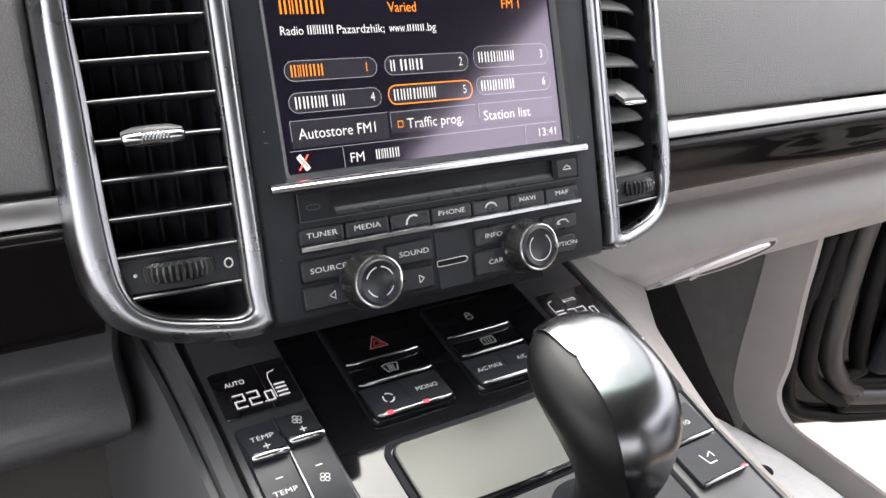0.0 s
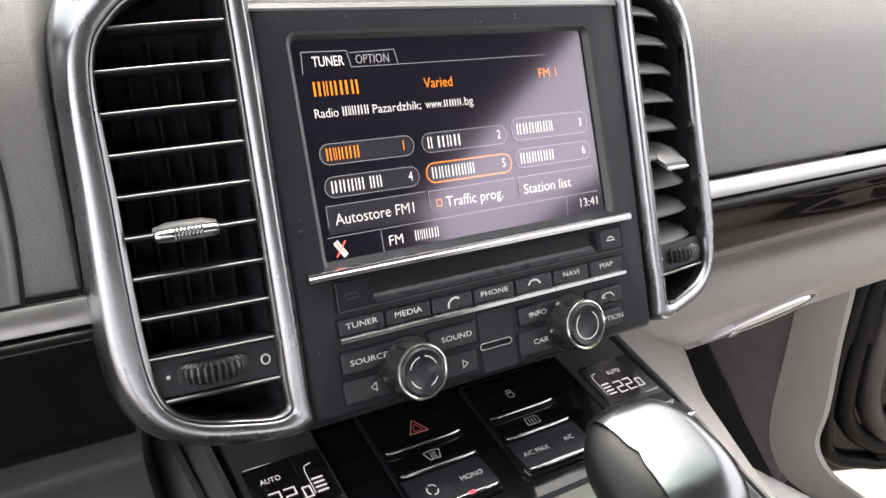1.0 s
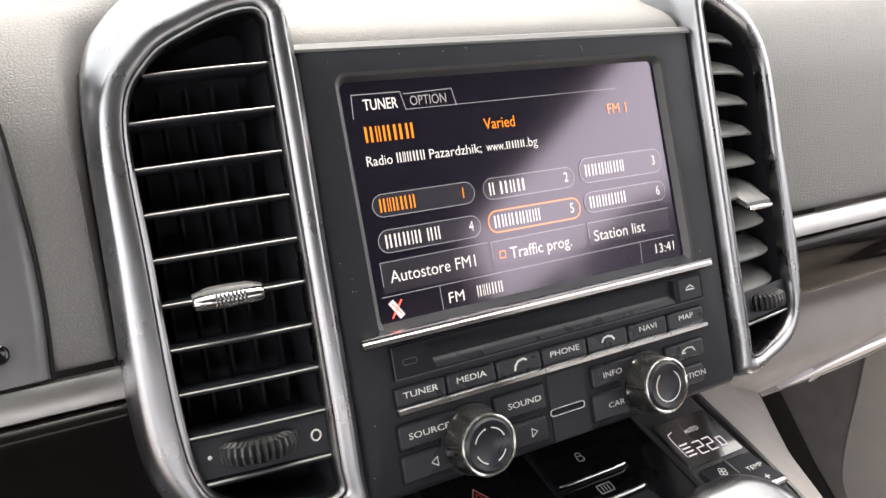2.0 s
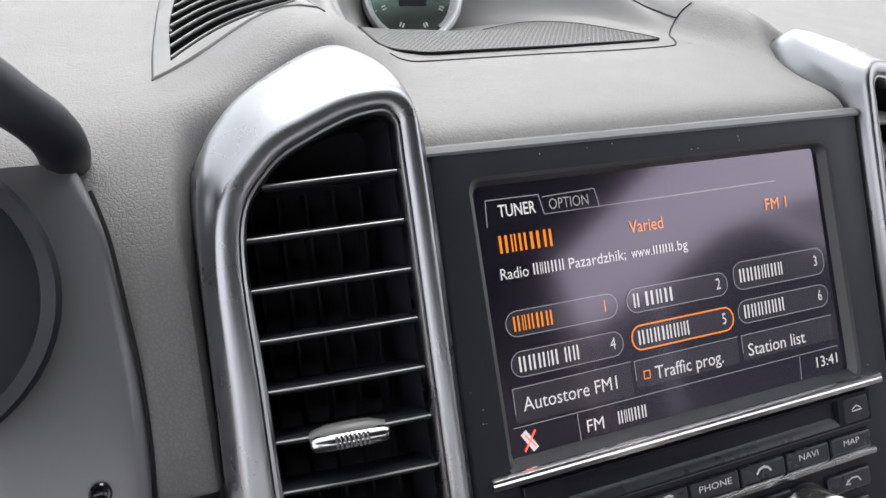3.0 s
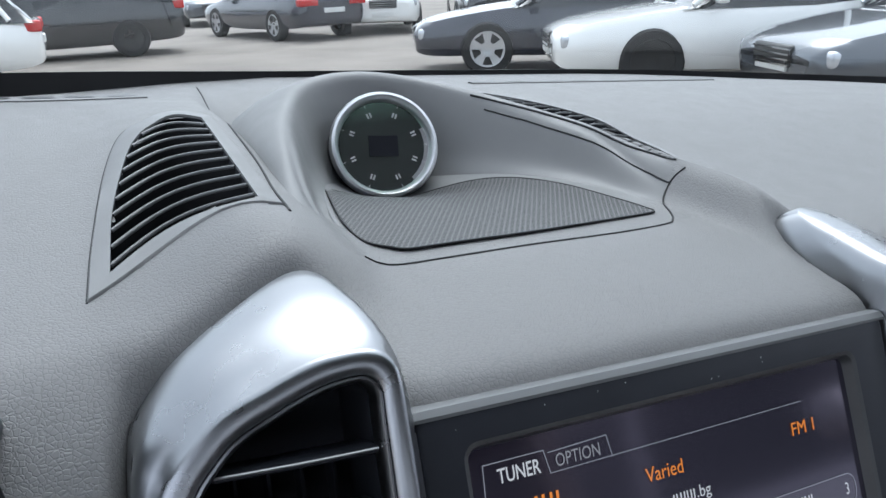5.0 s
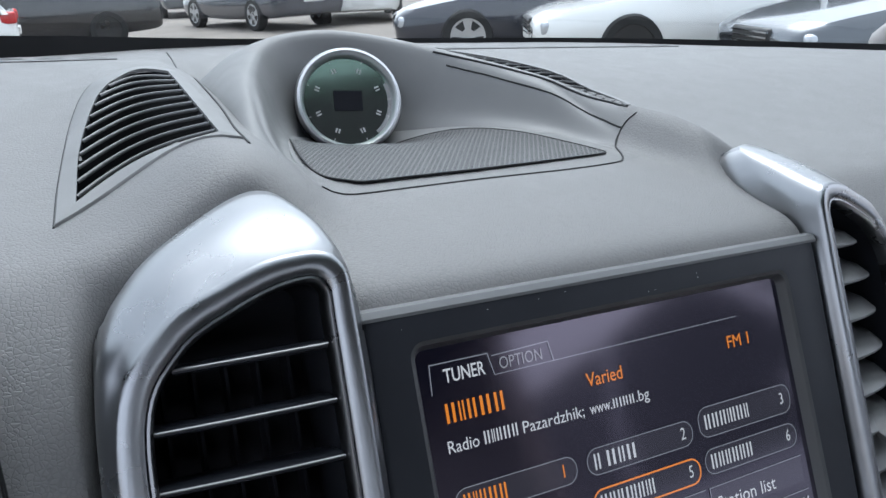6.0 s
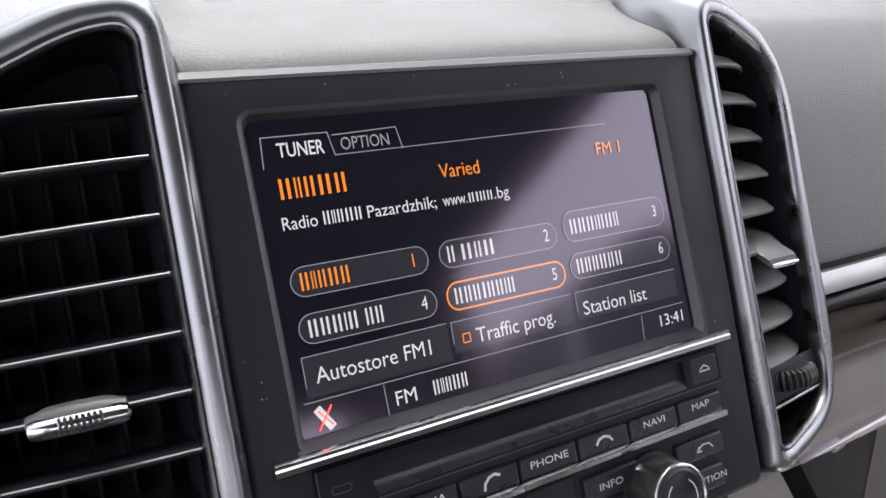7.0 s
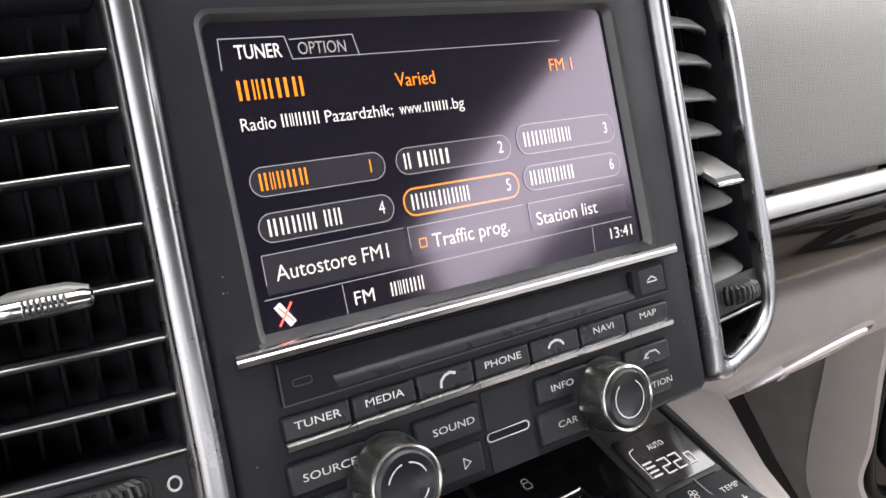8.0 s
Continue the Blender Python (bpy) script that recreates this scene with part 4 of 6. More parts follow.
                tube(bm, [mx((x, vent_plane(x) - 0.0052, z - 0.0006)) for x in (-0.1446, -0.1440, -0.1425, -0.138, -0.133, -0.128, -0.1235, -0.1220, -0.1214)], [0.0010, 0.0022, 0.0028, 0.0030, 0.0030, 0.0030, 0.0028, 0.0022, 0.0010], 14, 0.95)
                for q in range(8):
                    x = -0.1375 + q * 0.0013
                    tube(bm, [mx((x, vent_plane(x) - 0.0076, z - 0.0024)), mx((x, vent_plane(x) - 0.0084, z - 0.0005)), mx((x, vent_plane(x) - 0.0076, z + 0.0014))], 0.00045, 6)
                part("ridge", bm, CHROME, slat, "ridged chrome tab face")
    # thumb wheel and its plate
    bm = bmesh.new()
    loft(bm, [[mx((x, vent_plane(x) + 0.0055, -0.0712)), mx((x, vent_plane(x) + 0.0048, -0.0775)), mx((x, vent_plane(x) + 0.0052, -0.0855))] for x in (-0.1535, -0.14, -0.12, -0.1060)], close=False)
    face = part("wheel_plate", bm, SHELL, root)
    bm = bmesh.new()
    x = -0.1285
    prof = []
    for q in range(108):
        a = 2 * math.pi * q / 108
        r = 0.0156 - (0.0018 if q % 3 == 0 else 0.0)
        prof.append((math.cos(a) * r, math.sin(a) * r))
    c = Vector((x, vent_plane(x) + 0.0108, -0.0782))
    loft(bm, [[mx((c.x + px * sc, c.y + py * sc, c.z + h)) for px, py in prof] for h, sc in ((-0.0042, 0.80), (-0.0030, 0.96), (0, 1.0), (0.0030, 0.96), (0.0042, 0.80))], cap_first=True, cap_last=True)
    part("thumb_wheel", bm, WHEEL, root, "ribbed black thumb wheel", smooth=False)
    right_x, left_x = (-0.1104, -0.1462)
    xo, xd = (right_x, left_x) if side < 0 else (left_x, right_x)
    yo = vent_plane(xo) + 0.0040
    bm = bmesh.new()
    tube(bm, [mx((xo + 0.0017 * math.cos(a), yo, -0.0783 + 0.0019 * math.sin(a))) for a in [2 * math.pi * q / 20 for q in range(21)]], 0.00035, 6)
    part("open_mark", bm, PRINT, face)
    bm = turned([(0, 0), (0.0008, 0), (0, 0.0003)], 12, m=pose(mx((xd, 0, 0))[0], vent_plane(xd) + 0.0046, -0.078, 90))
    part("shut_mark", bm, PRINT, face)
    bm = bmesh.new()
    rows = []
    for s in range(7):
        x = -0.1520 + 0.046 * s / 6
        y = vent_plane(x) + 0.004
        z = -0.0870 + 0.0006 * s / 6
        rows.append([mx(q) for q in ((x, y, z), (x, y + 0.0002, z - 0.0012), (x, y + 0.01, z - 0.002), (x, y + 0.01, z + 0.001), (x, y + 0.001, z + 0.0007))])
    loft(bm, rows, cap_first=True, cap_last=True)
    part("lower_bar", bm, BUTTON, root)
    bm = bmesh.new()
    tube(bm, [mx((-0.1520 + 0.046 * s / 6, vent_plane(-0.152 + 0.046 * s / 6) + 0.0038, -0.0870 + 0.0006 * s / 6)) for s in range(7)], 0.0005, 6)
    part("lower_lip", bm, STRIP, root, "fine silver front lip")
    return root


air_vent(-1)
air_vent(1)


# ---- radio and navigation unit ----
TOP_TRIM = material("grey_edge_plastic", (0.115, 0.116, 0.118), 0.35, vary=0.05, rough_vary=0.05)


def radio_unit():
    root = thing("infotainment_unit", "black radio and navigation unit with a lit screen and knobs", "car radio", STACK)
    # fascia with the screen's opening
    bm = bmesh.new()
    o = lambda d, r: rounded(-0.0955 + d, 0.1012 - d, -0.1118 + d, 0.0610 - d, r, 5)
    q = lambda dx, dz, r: [(a + 0.0012 * (0.0472 - b) / 0.095 * (1 + (a > 0)), b) for a, b in rounded(-0.0790 - dx, 0.0796 + dx, -0.0478 - dz, 0.0472 + dz, r, 5)]
    rings = [[face_front(a, b, c) for a, b in ring] for c, ring in
             ((-0.030, o(0, 0.002)), (-0.004, o(0, 0.002)), (0.0005, o(0.0006, 0.003)), (0.0026, o(0.0022, 0.003)), (0.0030, o(0.0034, 0.003)),
              (0.0030, q(0.0022, 0.0022, 0.0050)))]
    loft(bm, rings, cap_first=True)
    part("fascia", bm, SHELL, root, "matt black fascia")
    # inner bevel of the fascia, in lighter grey to stand for its lit side
    bm = bmesh.new()
    rings = [[face_front(a, b, c) for a, b in ring] for c, ring in
             ((0.0030, q(0.0022, 0.0022, 0.0050)), (0.0024, q(0.0008, 0.0008, 0.0040)), (-0.0005, q(-0.0006, -0.0006, 0.0030)), (-0.0014, q(-0.0010, -0.0010, 0.003)))]
    loft(bm, rings)
    part("bezel", bm, RAIL, root, "inner edge of the screen opening, greyed for the light it catches")
    screen = part("screen", plate(-0.0790, 0.0825, -0.0478, 0.0472, -0.006, -0.0010, 0.001, 0.0001), DISPLAY, root, "lit colour screen showing the radio menu")
    D = -0.0007
    E = -0.0008
    # tabs and rule
    part("tab_line", strokes([[(-0.0745, 0.0325), (-0.0740, 0.0415), (-0.0535, 0.0415), (-0.0520, 0.0345)], [(-0.0520, 0.0405), (-0.0305, 0.0412), (-0.0292, 0.0345)]], 0.00035, D), LINE_GREY, screen)
    part("rule", strokes([[(-0.0520, 0.0345), (0.0545, 0.0352)]], 0.0003, D), LINE_GREY, screen)
    words("TUNER", -0.0697, 0.0354, 0.0044, D, TXT_WHITE, screen, width=0.0146, bold=0.01)
    words("OPTION", -0.0497, 0.0358, 0.0040, D, TXT_GREY, screen, width=0.0162)
    NAME = (1, 0.6, 0.9, 1.1, 1)
    bars(NAME, -0.0716, 0.0232, 0.0060, 0.0222, D, TXT_ORANGE, screen)
    words("Varied", -0.0178, 0.0234, 0.0048, D, TXT_ORANGE, screen, width=0.0152)
    words("FM 1", 0.0480, 0.0242, 0.0048, D, TXT_ORANGE, screen, width=0.0110)
    words("Radio", -0.0720, 0.0143, 0.0040, D, TXT_WHITE, screen, width=0.0108)
    bars(NAME, -0.0597, 0.0143, 0.0040, 0.0132, D, TXT_WHITE, screen)
    words("Pazardzhik;", -0.0450, 0.0143, 0.0040, D, TXT_WHITE, screen, width=0.0242)
    words("www.", -0.0184, 0.0143, 0.0040, D, TXT_WHITE, screen, width=0.0092)
    bars((0.8, 0.45, 0.8, 0.8), -0.0089, 0.0143, 0.0032, 0.0100, D, TXT_WHITE, screen)
    words(".bg", 0.0014, 0.0143, 0.0040, D, TXT_WHITE, screen, width=0.0060)
    # station keys: two rows of three
    keys = [(-0.0728, -0.0272, -0.0056, 0.0034, (1, 0.6, 0.9, 1.1, 1), 0.0164, "1", TXT_ORANGE, LINE_GREY), (-0.0232, 0.0240, -0.0056, 0.0034, (0.9, -0.4, 1.3, 0.9, 1.3), 0.0190, "2", TXT_WHITE, LINE_GREY),
            (0.0272, 0.0752, -0.0050, 0.0060, (0.9, 0.9, 0.9, 0.3, 0.8, 0.9, 0.7), 0.0232, "3", TXT_WHITE, LINE_GREY), (-0.0728, -0.0268, -0.0194, -0.0104, (0.9, 0.9, 0.9, 0.3, 0.9, -0.4, 0.8, 0.8), 0.0250, "4", TXT_WHITE, LINE_GREY),
            (-0.0232, 0.0248, -0.0194, -0.0100, (0.9, 0.8, 0.8, 0.5, 0.8, 0.8, 0.3, 0.8), 0.0242, "5", TXT_WHITE, TXT_ORANGE), (0.0272, 0.0752, -0.0182, -0.0090, (0.9, 0.8, 0.8, 0.9, 0.8, 0.9), 0.0218, "6", TXT_WHITE, LINE_GREY)]
    for x0, x1, z0, z1, name, wide, number, ink, rim in keys:
        key = part("station_key", plate(x0, x1, z0, z1, D - 0.0003, D - 0.00015, 0.0043, 0.00003), PILL_FILL, screen, smooth=False)
        line_loop(rounded(x0, x1, z0, z1, 0.0044, 6), 0.0006 if rim is TXT_ORANGE else 0.0003, D, rim, key)
        bars(name, x0 + 0.0026, (z0 + z1) / 2 - 0.0026, 0.0052, wide, D, ink, key)
        words(number, x1 - 0.0056, (z0 + z1) / 2 - 0.0018, 0.0044, D, ink, key, name="number")
    for x0, x1, z0, z1, text, tx, wide in ((-0.0735, -0.0250, -0.0345, -0.0226, "Autostore FM1", -0.0702, 0.0384), (-0.0234, 0.0252, -0.0325, -0.0226, "Traffic prog.", -0.0148, 0.0320), (0.0272, 0.0752, -0.0322, -0.0224, "Station list", 0.0299, 0.0298)):
        key = part("menu_key", plate(x0, x1, z0, z1, D - 0.0003, D - 0.00015, 0.0003, 0.00003), PILL_FILL, screen, smooth=False)
        part("key_line", strokes([[(x0, z0 + 0.003), (x0, z1), (x1, z1 + 0.0002)]], 0.0003, D), LINE_GREY, key)
        words(text, tx, -0.0308, 0.0050, D, TXT_WHITE, key, width=wide)
    line_loop(rounded(-0.0200, -0.0170, -0.0300, -0.0268, 0.0001, 1), 0.0004, D, TXT_ORANGE, screen, "check_box")
    part("status_line", strokes([[(-0.0750, -0.0357), (0.0765, -0.0352)], [(-0.0498, -0.0362), (-0.0496, -0.0462)], [(0.0555, -0.0360), (0.0550, -0.0450)]], 0.0003, D), LINE_GREY, screen)
    words("FM", -0.0465, -0.0434, 0.0046, D, TXT_WHITE, screen, width=0.0070)
    bars(NAME, -0.0337, -0.0434, 0.0046, 0.0132, D, TXT_WHITE, screen)
    words("13:41", 0.0642, -0.0420, 0.0044, D, TXT_WHITE, screen, width=0.0115)
    part("phone_icon", strokes([[(-0.0712, -0.0385), (-0.0680, -0.0435)]], 0.0026, D), TXT_WHITE, screen)
    part("cross_icon", strokes([[(-0.0718, -0.0440), (-0.0672, -0.0378)], [(-0.0714, -0.0386), (-0.0676, -0.0432)]], 0.0005, E + 0.0003), glowing("display_red", (1.0, 0.06, 0.04), 0.9), screen)
    bm = bmesh.new()
    loft(bm, [[(x, y, z) for x in (-0.0953, 0.1010)] for y, z in ((0.0060, 0.0614), (0.0005, 0.0614), (-0.0022, 0.0605), (-0.0034, 0.0585), (-0.0032, 0.0575))], close=False)
    part("top_trim", bm, TOP_TRIM, root, "grey top edge of the fascia")
    # sill and chrome bar under the screen
    bm = bmesh.new()
    loft(bm, [[(x, y, z) for x in (-0.0805, 0.0805)] for y, z in ((0.0008, -0.0455), (-0.0030, -0.0475), (-0.0050, -0.0490))], close=False)
    part("sill", bm, SHELL, root)
    bm = bmesh.new()
    prof = [(-0.0025, -0.0482), (-0.0056, -0.0484), (-0.0066, -0.0490), (-0.0064, -0.0500), (-0.0069, -0.0506), (-0.0066, -0.0522), (-0.0056, -0.0529), (-0.0025, -0.0530)]
    loft(bm, [[(x, y, z) for y, z in prof] for x in (-0.0885, -0.0884, 0.0906, 0.0907)], cap_first=True, cap_last=True)
    part("chrome_bar", bm, CHROME, root, "polished chrome bar under the screen")
    # disc slot
    outer = [(-0.0775, -0.0668), (0.0840, -0.0668), (0.0840, -0.0540), (-0.0775, -0.0540)]
    inner = [(-0.0595, -0.0656), (0.0662, -0.0656), (0.0662, -0.0552), (-0.0630, -0.0552)]
    part("slot_recess", frame_ring(outer, inner, -0.001, 0.0050), INSIDE, root, smooth=False)
    part("slot_edge", strokes([[(-0.0772, -0.0542), (-0.0772, -0.0666), (0.0838, -0.0666)]], 0.0004, 0.00508), RAIL, root)
    part("disc_slot", plate(-0.0640, 0.0670, -0.0660, -0.0548, 0.0005, 0.0030, 0.0004, 0.0001), INSIDE, root, "dark disc slot")
    bm = bmesh.new()
    loft(bm, [[(x, y, z) for x in (-0.0600, 0.0662)] for y, z in ((-0.0050, -0.0660), (-0.0046, -0.0645), (-0.0033, -0.0620), (-0.0030, -0.0618))], close=False)
    part("slot_lip", bm, KEY, root)
    key = part("eject_button", plate(0.0690, 0.0828, -0.0655, -0.0556, 0.002, 0.0052, 0.0012, 0.0006), BUTTON, root)
    part("symbol", strokes([[(0.0733, -0.0610), (0.0785, -0.0610)], [(0.0737, -0.0602), (0.0759, -0.0590), (0.0781, -0.0602)]], 0.0005, 0.00525), PRINT, key)
    line_loop(rounded(-0.0736, -0.0672, -0.0618, -0.0594, 0.0011), 0.0003, 0.00510, RAIL, root, "slot_mark")
    # upper row of keys
    row = (-0.0790, -0.0566, -0.0336, -0.0110, 0.0130, 0.0360, 0.0596, 0.0830)
    text = ("TUNER", "MEDIA", "", "PHONE", "", "NAVI", "MAP")
    for i, word in enumerate(text):
        x0, x1 = row[i] + 0.0003, row[i + 1] - 0.0003
        part("key_gap", plate(x0 - 0.0003, x1 + 0.0003, -0.0772, -0.0695, 0.001, 0.0032, 0.0008, 0.0001), INSIDE, root)
        key = part("key", plate(x0 + 0.0002, x1 - 0.0002, -0.0772, -0.0700, 0.001, 0.0048, 0.0010, 0.0009), KEY, root)
        if word:
            words(word, (x0 + x1) / 2, -0.0741, 0.0025, 0.00485, PRINT, key, wide=1.38, centre=True)
        else:
            cx, turn = (x0 + x1) / 2, (0.5 if i == 2 else 0.0)
            pts = [(-0.0034, -0.0012), (-0.0022, 0.0002), (0.0, 0.0008), (0.0022, 0.0002), (0.0034, -0.0012)]
            rot = [(cx + a * math.cos(turn) - b * math.sin(turn), -0.0726 + a * math.sin(turn) + b * math.cos(turn)) for a, b in pts]
            part("symbol", strokes([rot], 0.0009, 0.00485), PRINT, key)
    for x0, x1 in zip(row, row[1:]):
        bm = bmesh.new()
        prof = [(-0.002, -0.0769), (-0.0050, -0.0771), (-0.0064, -0.0780), (-0.0062, -0.0796), (-0.0048, -0.0804), (-0.002, -0.0804)]
        loft(bm, [[(x, y, z) for y, z in prof] for x in (x0 + 0.0002, x1 - 0.0001)], cap_first=True, cap_last=True)
        part("key_trim", bm, CHROME, root, "chrome strip under a key")
    # lower keys beside the knobs
    lower = [(-0.0797, -0.0545, -0.0936, -0.0836, "SOURCE"), (-0.0803, -0.0560, -0.1062, -0.0957, "<"), (-0.0372, -0.0120, -0.0944, -0.0838, "SOUND"), (-0.0372, -0.0130, -0.1075, -0.0970, ">"),
             (0.0130, 0.0375, -0.0928, -0.0835, "INFO"), (0.0115, 0.0340, -0.1076, -0.0956, "CAR"), (0.0560, 0.0800, -0.0925, -0.0845, ""), (0.0560, 0.0780, -0.1048, -0.0960, "OPTION")]
    for x0, x1, z0, z1, word in lower:
        part("key_gap", plate(x0 - 0.0005, x1 + 0.0005, z0 - 0.0005, z1 + 0.0005, 0.001, 0.0032, 0.0015, 0.0001), INSIDE, root)
        key = part("key", plate(x0, x1, z0, z1, 0.001, 0.0046, 0.0014, 0.0010), KEY, root)
        cx, cz = (x0 + x1) / 2, (z0 + z1) / 2
        if word in ("<", ">"):
            s = -1 if word == "<" else 1
            cx = -0.0665 if s < 0 else -0.0200
            part("symbol", strokes([[(cx - s * 0.0012, cz + 0.0018), (cx + s * 0.0014, cz), (cx - s * 0.0012, cz - 0.0018), (cx - s * 0.0012, cz + 0.0018)]], 0.0004, 0.00465), PRINT, key)
        elif word == "":
            part("symbol", strokes([[(0.0740, cz - 0.0008), (0.0725, cz + 0.0010), (0.0690, cz + 0.0012), (0.0660, cz - 0.0006)], [(0.0672, cz + 0.0008), (0.0658, cz - 0.0008), (0.0680, cz - 0.001)]], 0.0006, 0.00465), PRINT, key)
        else:
            cx = {"SOURCE": -0.0668, "SOUND": -0.0225, "OPTION": 0.0700, "INFO": 0.0245, "CAR": 0.0243}[word]
            words(word, cx, cz - 0.0012, 0.0025, 0.00465, PRINT, key, wide=1.38, centre=True)
    # smooth centre panel with the card slot
    part("centre_panel", plate(-0.0098, 0.0098, -0.1100, -0.0815, 0.002, 0.0036, 0.0008, 0.0003), SHELL, root, "smooth black centre panel")
    part("card_slot_rim", frame_ring(rounded(-0.0110, 0.0074, -0.0989, -0.0955, 0.0017), rounded(-0.0103, 0.0067, -0.0984, -0.0960, 0.0011), 0.002, 0.0046), CHROME, root, "chrome rim of a card slot")
    part("card_slot", plate(-0.0105, 0.0069, -0.0986, -0.0958, 0.001, 0.0039, 0.0012, 0.0001), INSIDE, root)
    # knobs
    for cx, cz in ((-0.0486, -0.0972), (0.0431, -0.0970)):
        m = pose(cx, 0, cz, 90)
        bm = bmesh.new()
        n, rings = 72, []
        for h, r, cut in ((0.0028, 0.0130, 0), (0.0055, 0.0134, 0.0), (0.0068, 0.0134, 0.0013), (0.0115, 0.0129, 0.0014), (0.0150, 0.0121, 0.0007), (0.0162, 0.0117, 0)):
            rings.append([m @ Vector(((r - (cut if k % 12 < 2 else 0)) * math.cos(2 * math.pi * k / n), (r - (cut if k % 12 < 2 else 0)) * math.sin(2 * math.pi * k / n), h)) for k in range(n)])
        loft(bm, rings, cap_first=True, cap_last=True)
        knob = part("knob", bm, KNOB, root, "round black rotary knob")
        part("knob_ring", turned([(0.0106, 0.0157), (0.0121, 0.0158), (0.0122, 0.0165), (0.0119, 0.0171), (0.0114, 0.0173), (0.0108, 0.0170)], 64, m=m, solid=False), KNOB_RING, knob, "chrome ring")
        part("knob_cap", turned([(0.0, 0.0150), (0.0108, 0.0155), (0.0107, 0.0168), (0.0096, 0.0178), (0.0090, 0.0178), (0.0080, 0.0171), (0.0, 0.0166)], 64, m=m), KEY, knob)
        bm = bmesh.new()
        for a0, a1 in (((20, 80), (100, 160), (200, 250), (290, 335)) if cx < 0 else ((-235, 55),)):
            for k in range(14):
                t = radians(a0 + (a1 - a0) * k / 14), radians(a0 + (a1 - a0) * (k + 1) / 14)
                bm.faces.new([bm.verts.new((cx + r * math.cos(a), -0.01775, cz + r * math.sin(a))) for r, a in ((0.0066, t[0]), (0.0071, t[0]), (0.0071, t[1]), (0.0066, t[1]))])
        part("arrow_mark", bm, PRINT, knob)
        part("collar", turned([(0.0133, 0.0028), (0.0143, 0.0028), (0.0141, 0.0044), (0.0131, 0.0046)], 48, m=m, solid=False), SHELL, knob)
    return root


radio_unit()


def dust():
    """Fine specks on the black fascia."""
    rng = random.Random(5)
    bm = bmesh.new()
    for k in range(110):
        x, z = rng.uniform(-0.093, 0.093), rng.uniform(-0.108, 0.058)
        if -0.0535 < z < 0.0505 and abs(x) < 0.0835 or z < -0.0535 and abs(x) < 0.0835:
            continue
        r, turn = rng.uniform(0.00007, 0.00019), rng.uniform(0, 6.28)
        ring = [(x + r * math.cos(turn + q * 1.2566) * rng.uniform(0.6, 1.3), z + r * math.sin(turn + q * 1.2566)) for q in range(5)]
        slab(ring, 0.0029, 0.00315, 0.00003, bm=bm)
    return single("dust", bm, PRINT, STACK, "fine pale dust specks on black plastic", "dust", "stuff", smooth=False)


dust()

# ---- centre console ----
RAIL_X = {-1: -0.0958, 1: 0.1040}

def rail_shift(s, v):
    """The passenger's rail stands a little wider at the front."""
    return 0.008 * smoothstep(-0.12, -0.03, v) if s > 0 else 0.0


def lcd_digits(text, x, y, h, parent, mat):
    """Seven-segment figures in x and y of the console frame."""
    seg = {"2": "abged", "0": "abcdef"}
    at = {"a": ((0, 1), (0.6, 1)), "b": ((0.6, 1), (0.6, 0.5)), "c": ((0.6, 0.5), (0.6, 0)), "d": ((0, 0), (0.6, 0)), "e": ((0, 0.5), (0, 0)), "f": ((0, 1), (0, 0.5)), "g": ((0, 0.5), (0.6, 0.5))}
    bm = bmesh.new()
    for ch in text:
        if ch == ".":
            strokes([[(x - 0.0004, y), (x + 0.0002, y)]], 0.0007, 0.0104, face_up, bm)
            x += 0.0010
            continue
        k = h * (0.72 if ch == "0" else 1.0)
        for s in seg[ch]:
            (a, b), (c, d) = at[s]
            strokes([[(x + a * k, y + b * k), (x + c * k, y + d * k)]], 0.0008, 0.0104, face_up, bm)
        x += 0.6 * k + 0.0022
    part("figures", bm, mat, parent)


def climate_display(s):
    root = thing("climate_display", "small black climate display showing AUTO and 22.0", "display", CONSOLE @ pose(0, 0 if s < 0 else -0.003, -0.0065), group="climate displays")
    cx = RAIL_X[s]
    part("pane", plate(cx - 0.0192, cx + 0.0192, -0.0255, 0.0055, 0.006, 0.0100, 0.0020, 0.0006, face_up), LCD_PANEL, root, "glossy black pane")
    line_loop(rounded(cx - 0.0194, cx + 0.0194, -0.0257, 0.0057, 0.0021), 0.0003, 0.0098, RAIL, root, "edge", face_up)
    x = cx - 0.0085 if s < 0 else cx + 0.0005
    words("AUTO", x + (0 if s < 0 else 0.0), -0.0058, 0.0030, 0.0103, LCD_WHITE, root, wide=1.0, way=face_up, width=0.0098, centre=True)
    lcd_digits("22.0", cx - 0.0120 if s < 0 else cx - 0.0062, -0.0200, 0.0080, root, LCD_WHITE)
    fx = cx + 0.0115 if s < 0 else cx - 0.0118
    part("fan_bars", strokes([[(fx - 0.0024, y), (fx + 0.0024, y)] for y in (-0.0188, -0.0163, -0.0138, -0.0113)], 0.0010, 0.0104, face_up), LCD_WHITE, root)
    part("seat_line", strokes([[(fx - 0.0038, -0.0192), (fx - 0.0038, -0.006), (fx - 0.003, -0.0030), (fx + 0.0005, -0.0020)]], 0.0004, 0.0104, face_up), LCD_WHITE, root)
    part("divider_line", strokes([[(cx + s * -0.0042, -0.0250), (cx + s * -0.0042, 0.0050)]], 0.0003, 0.0102, face_up), RAIL, root)
    return root


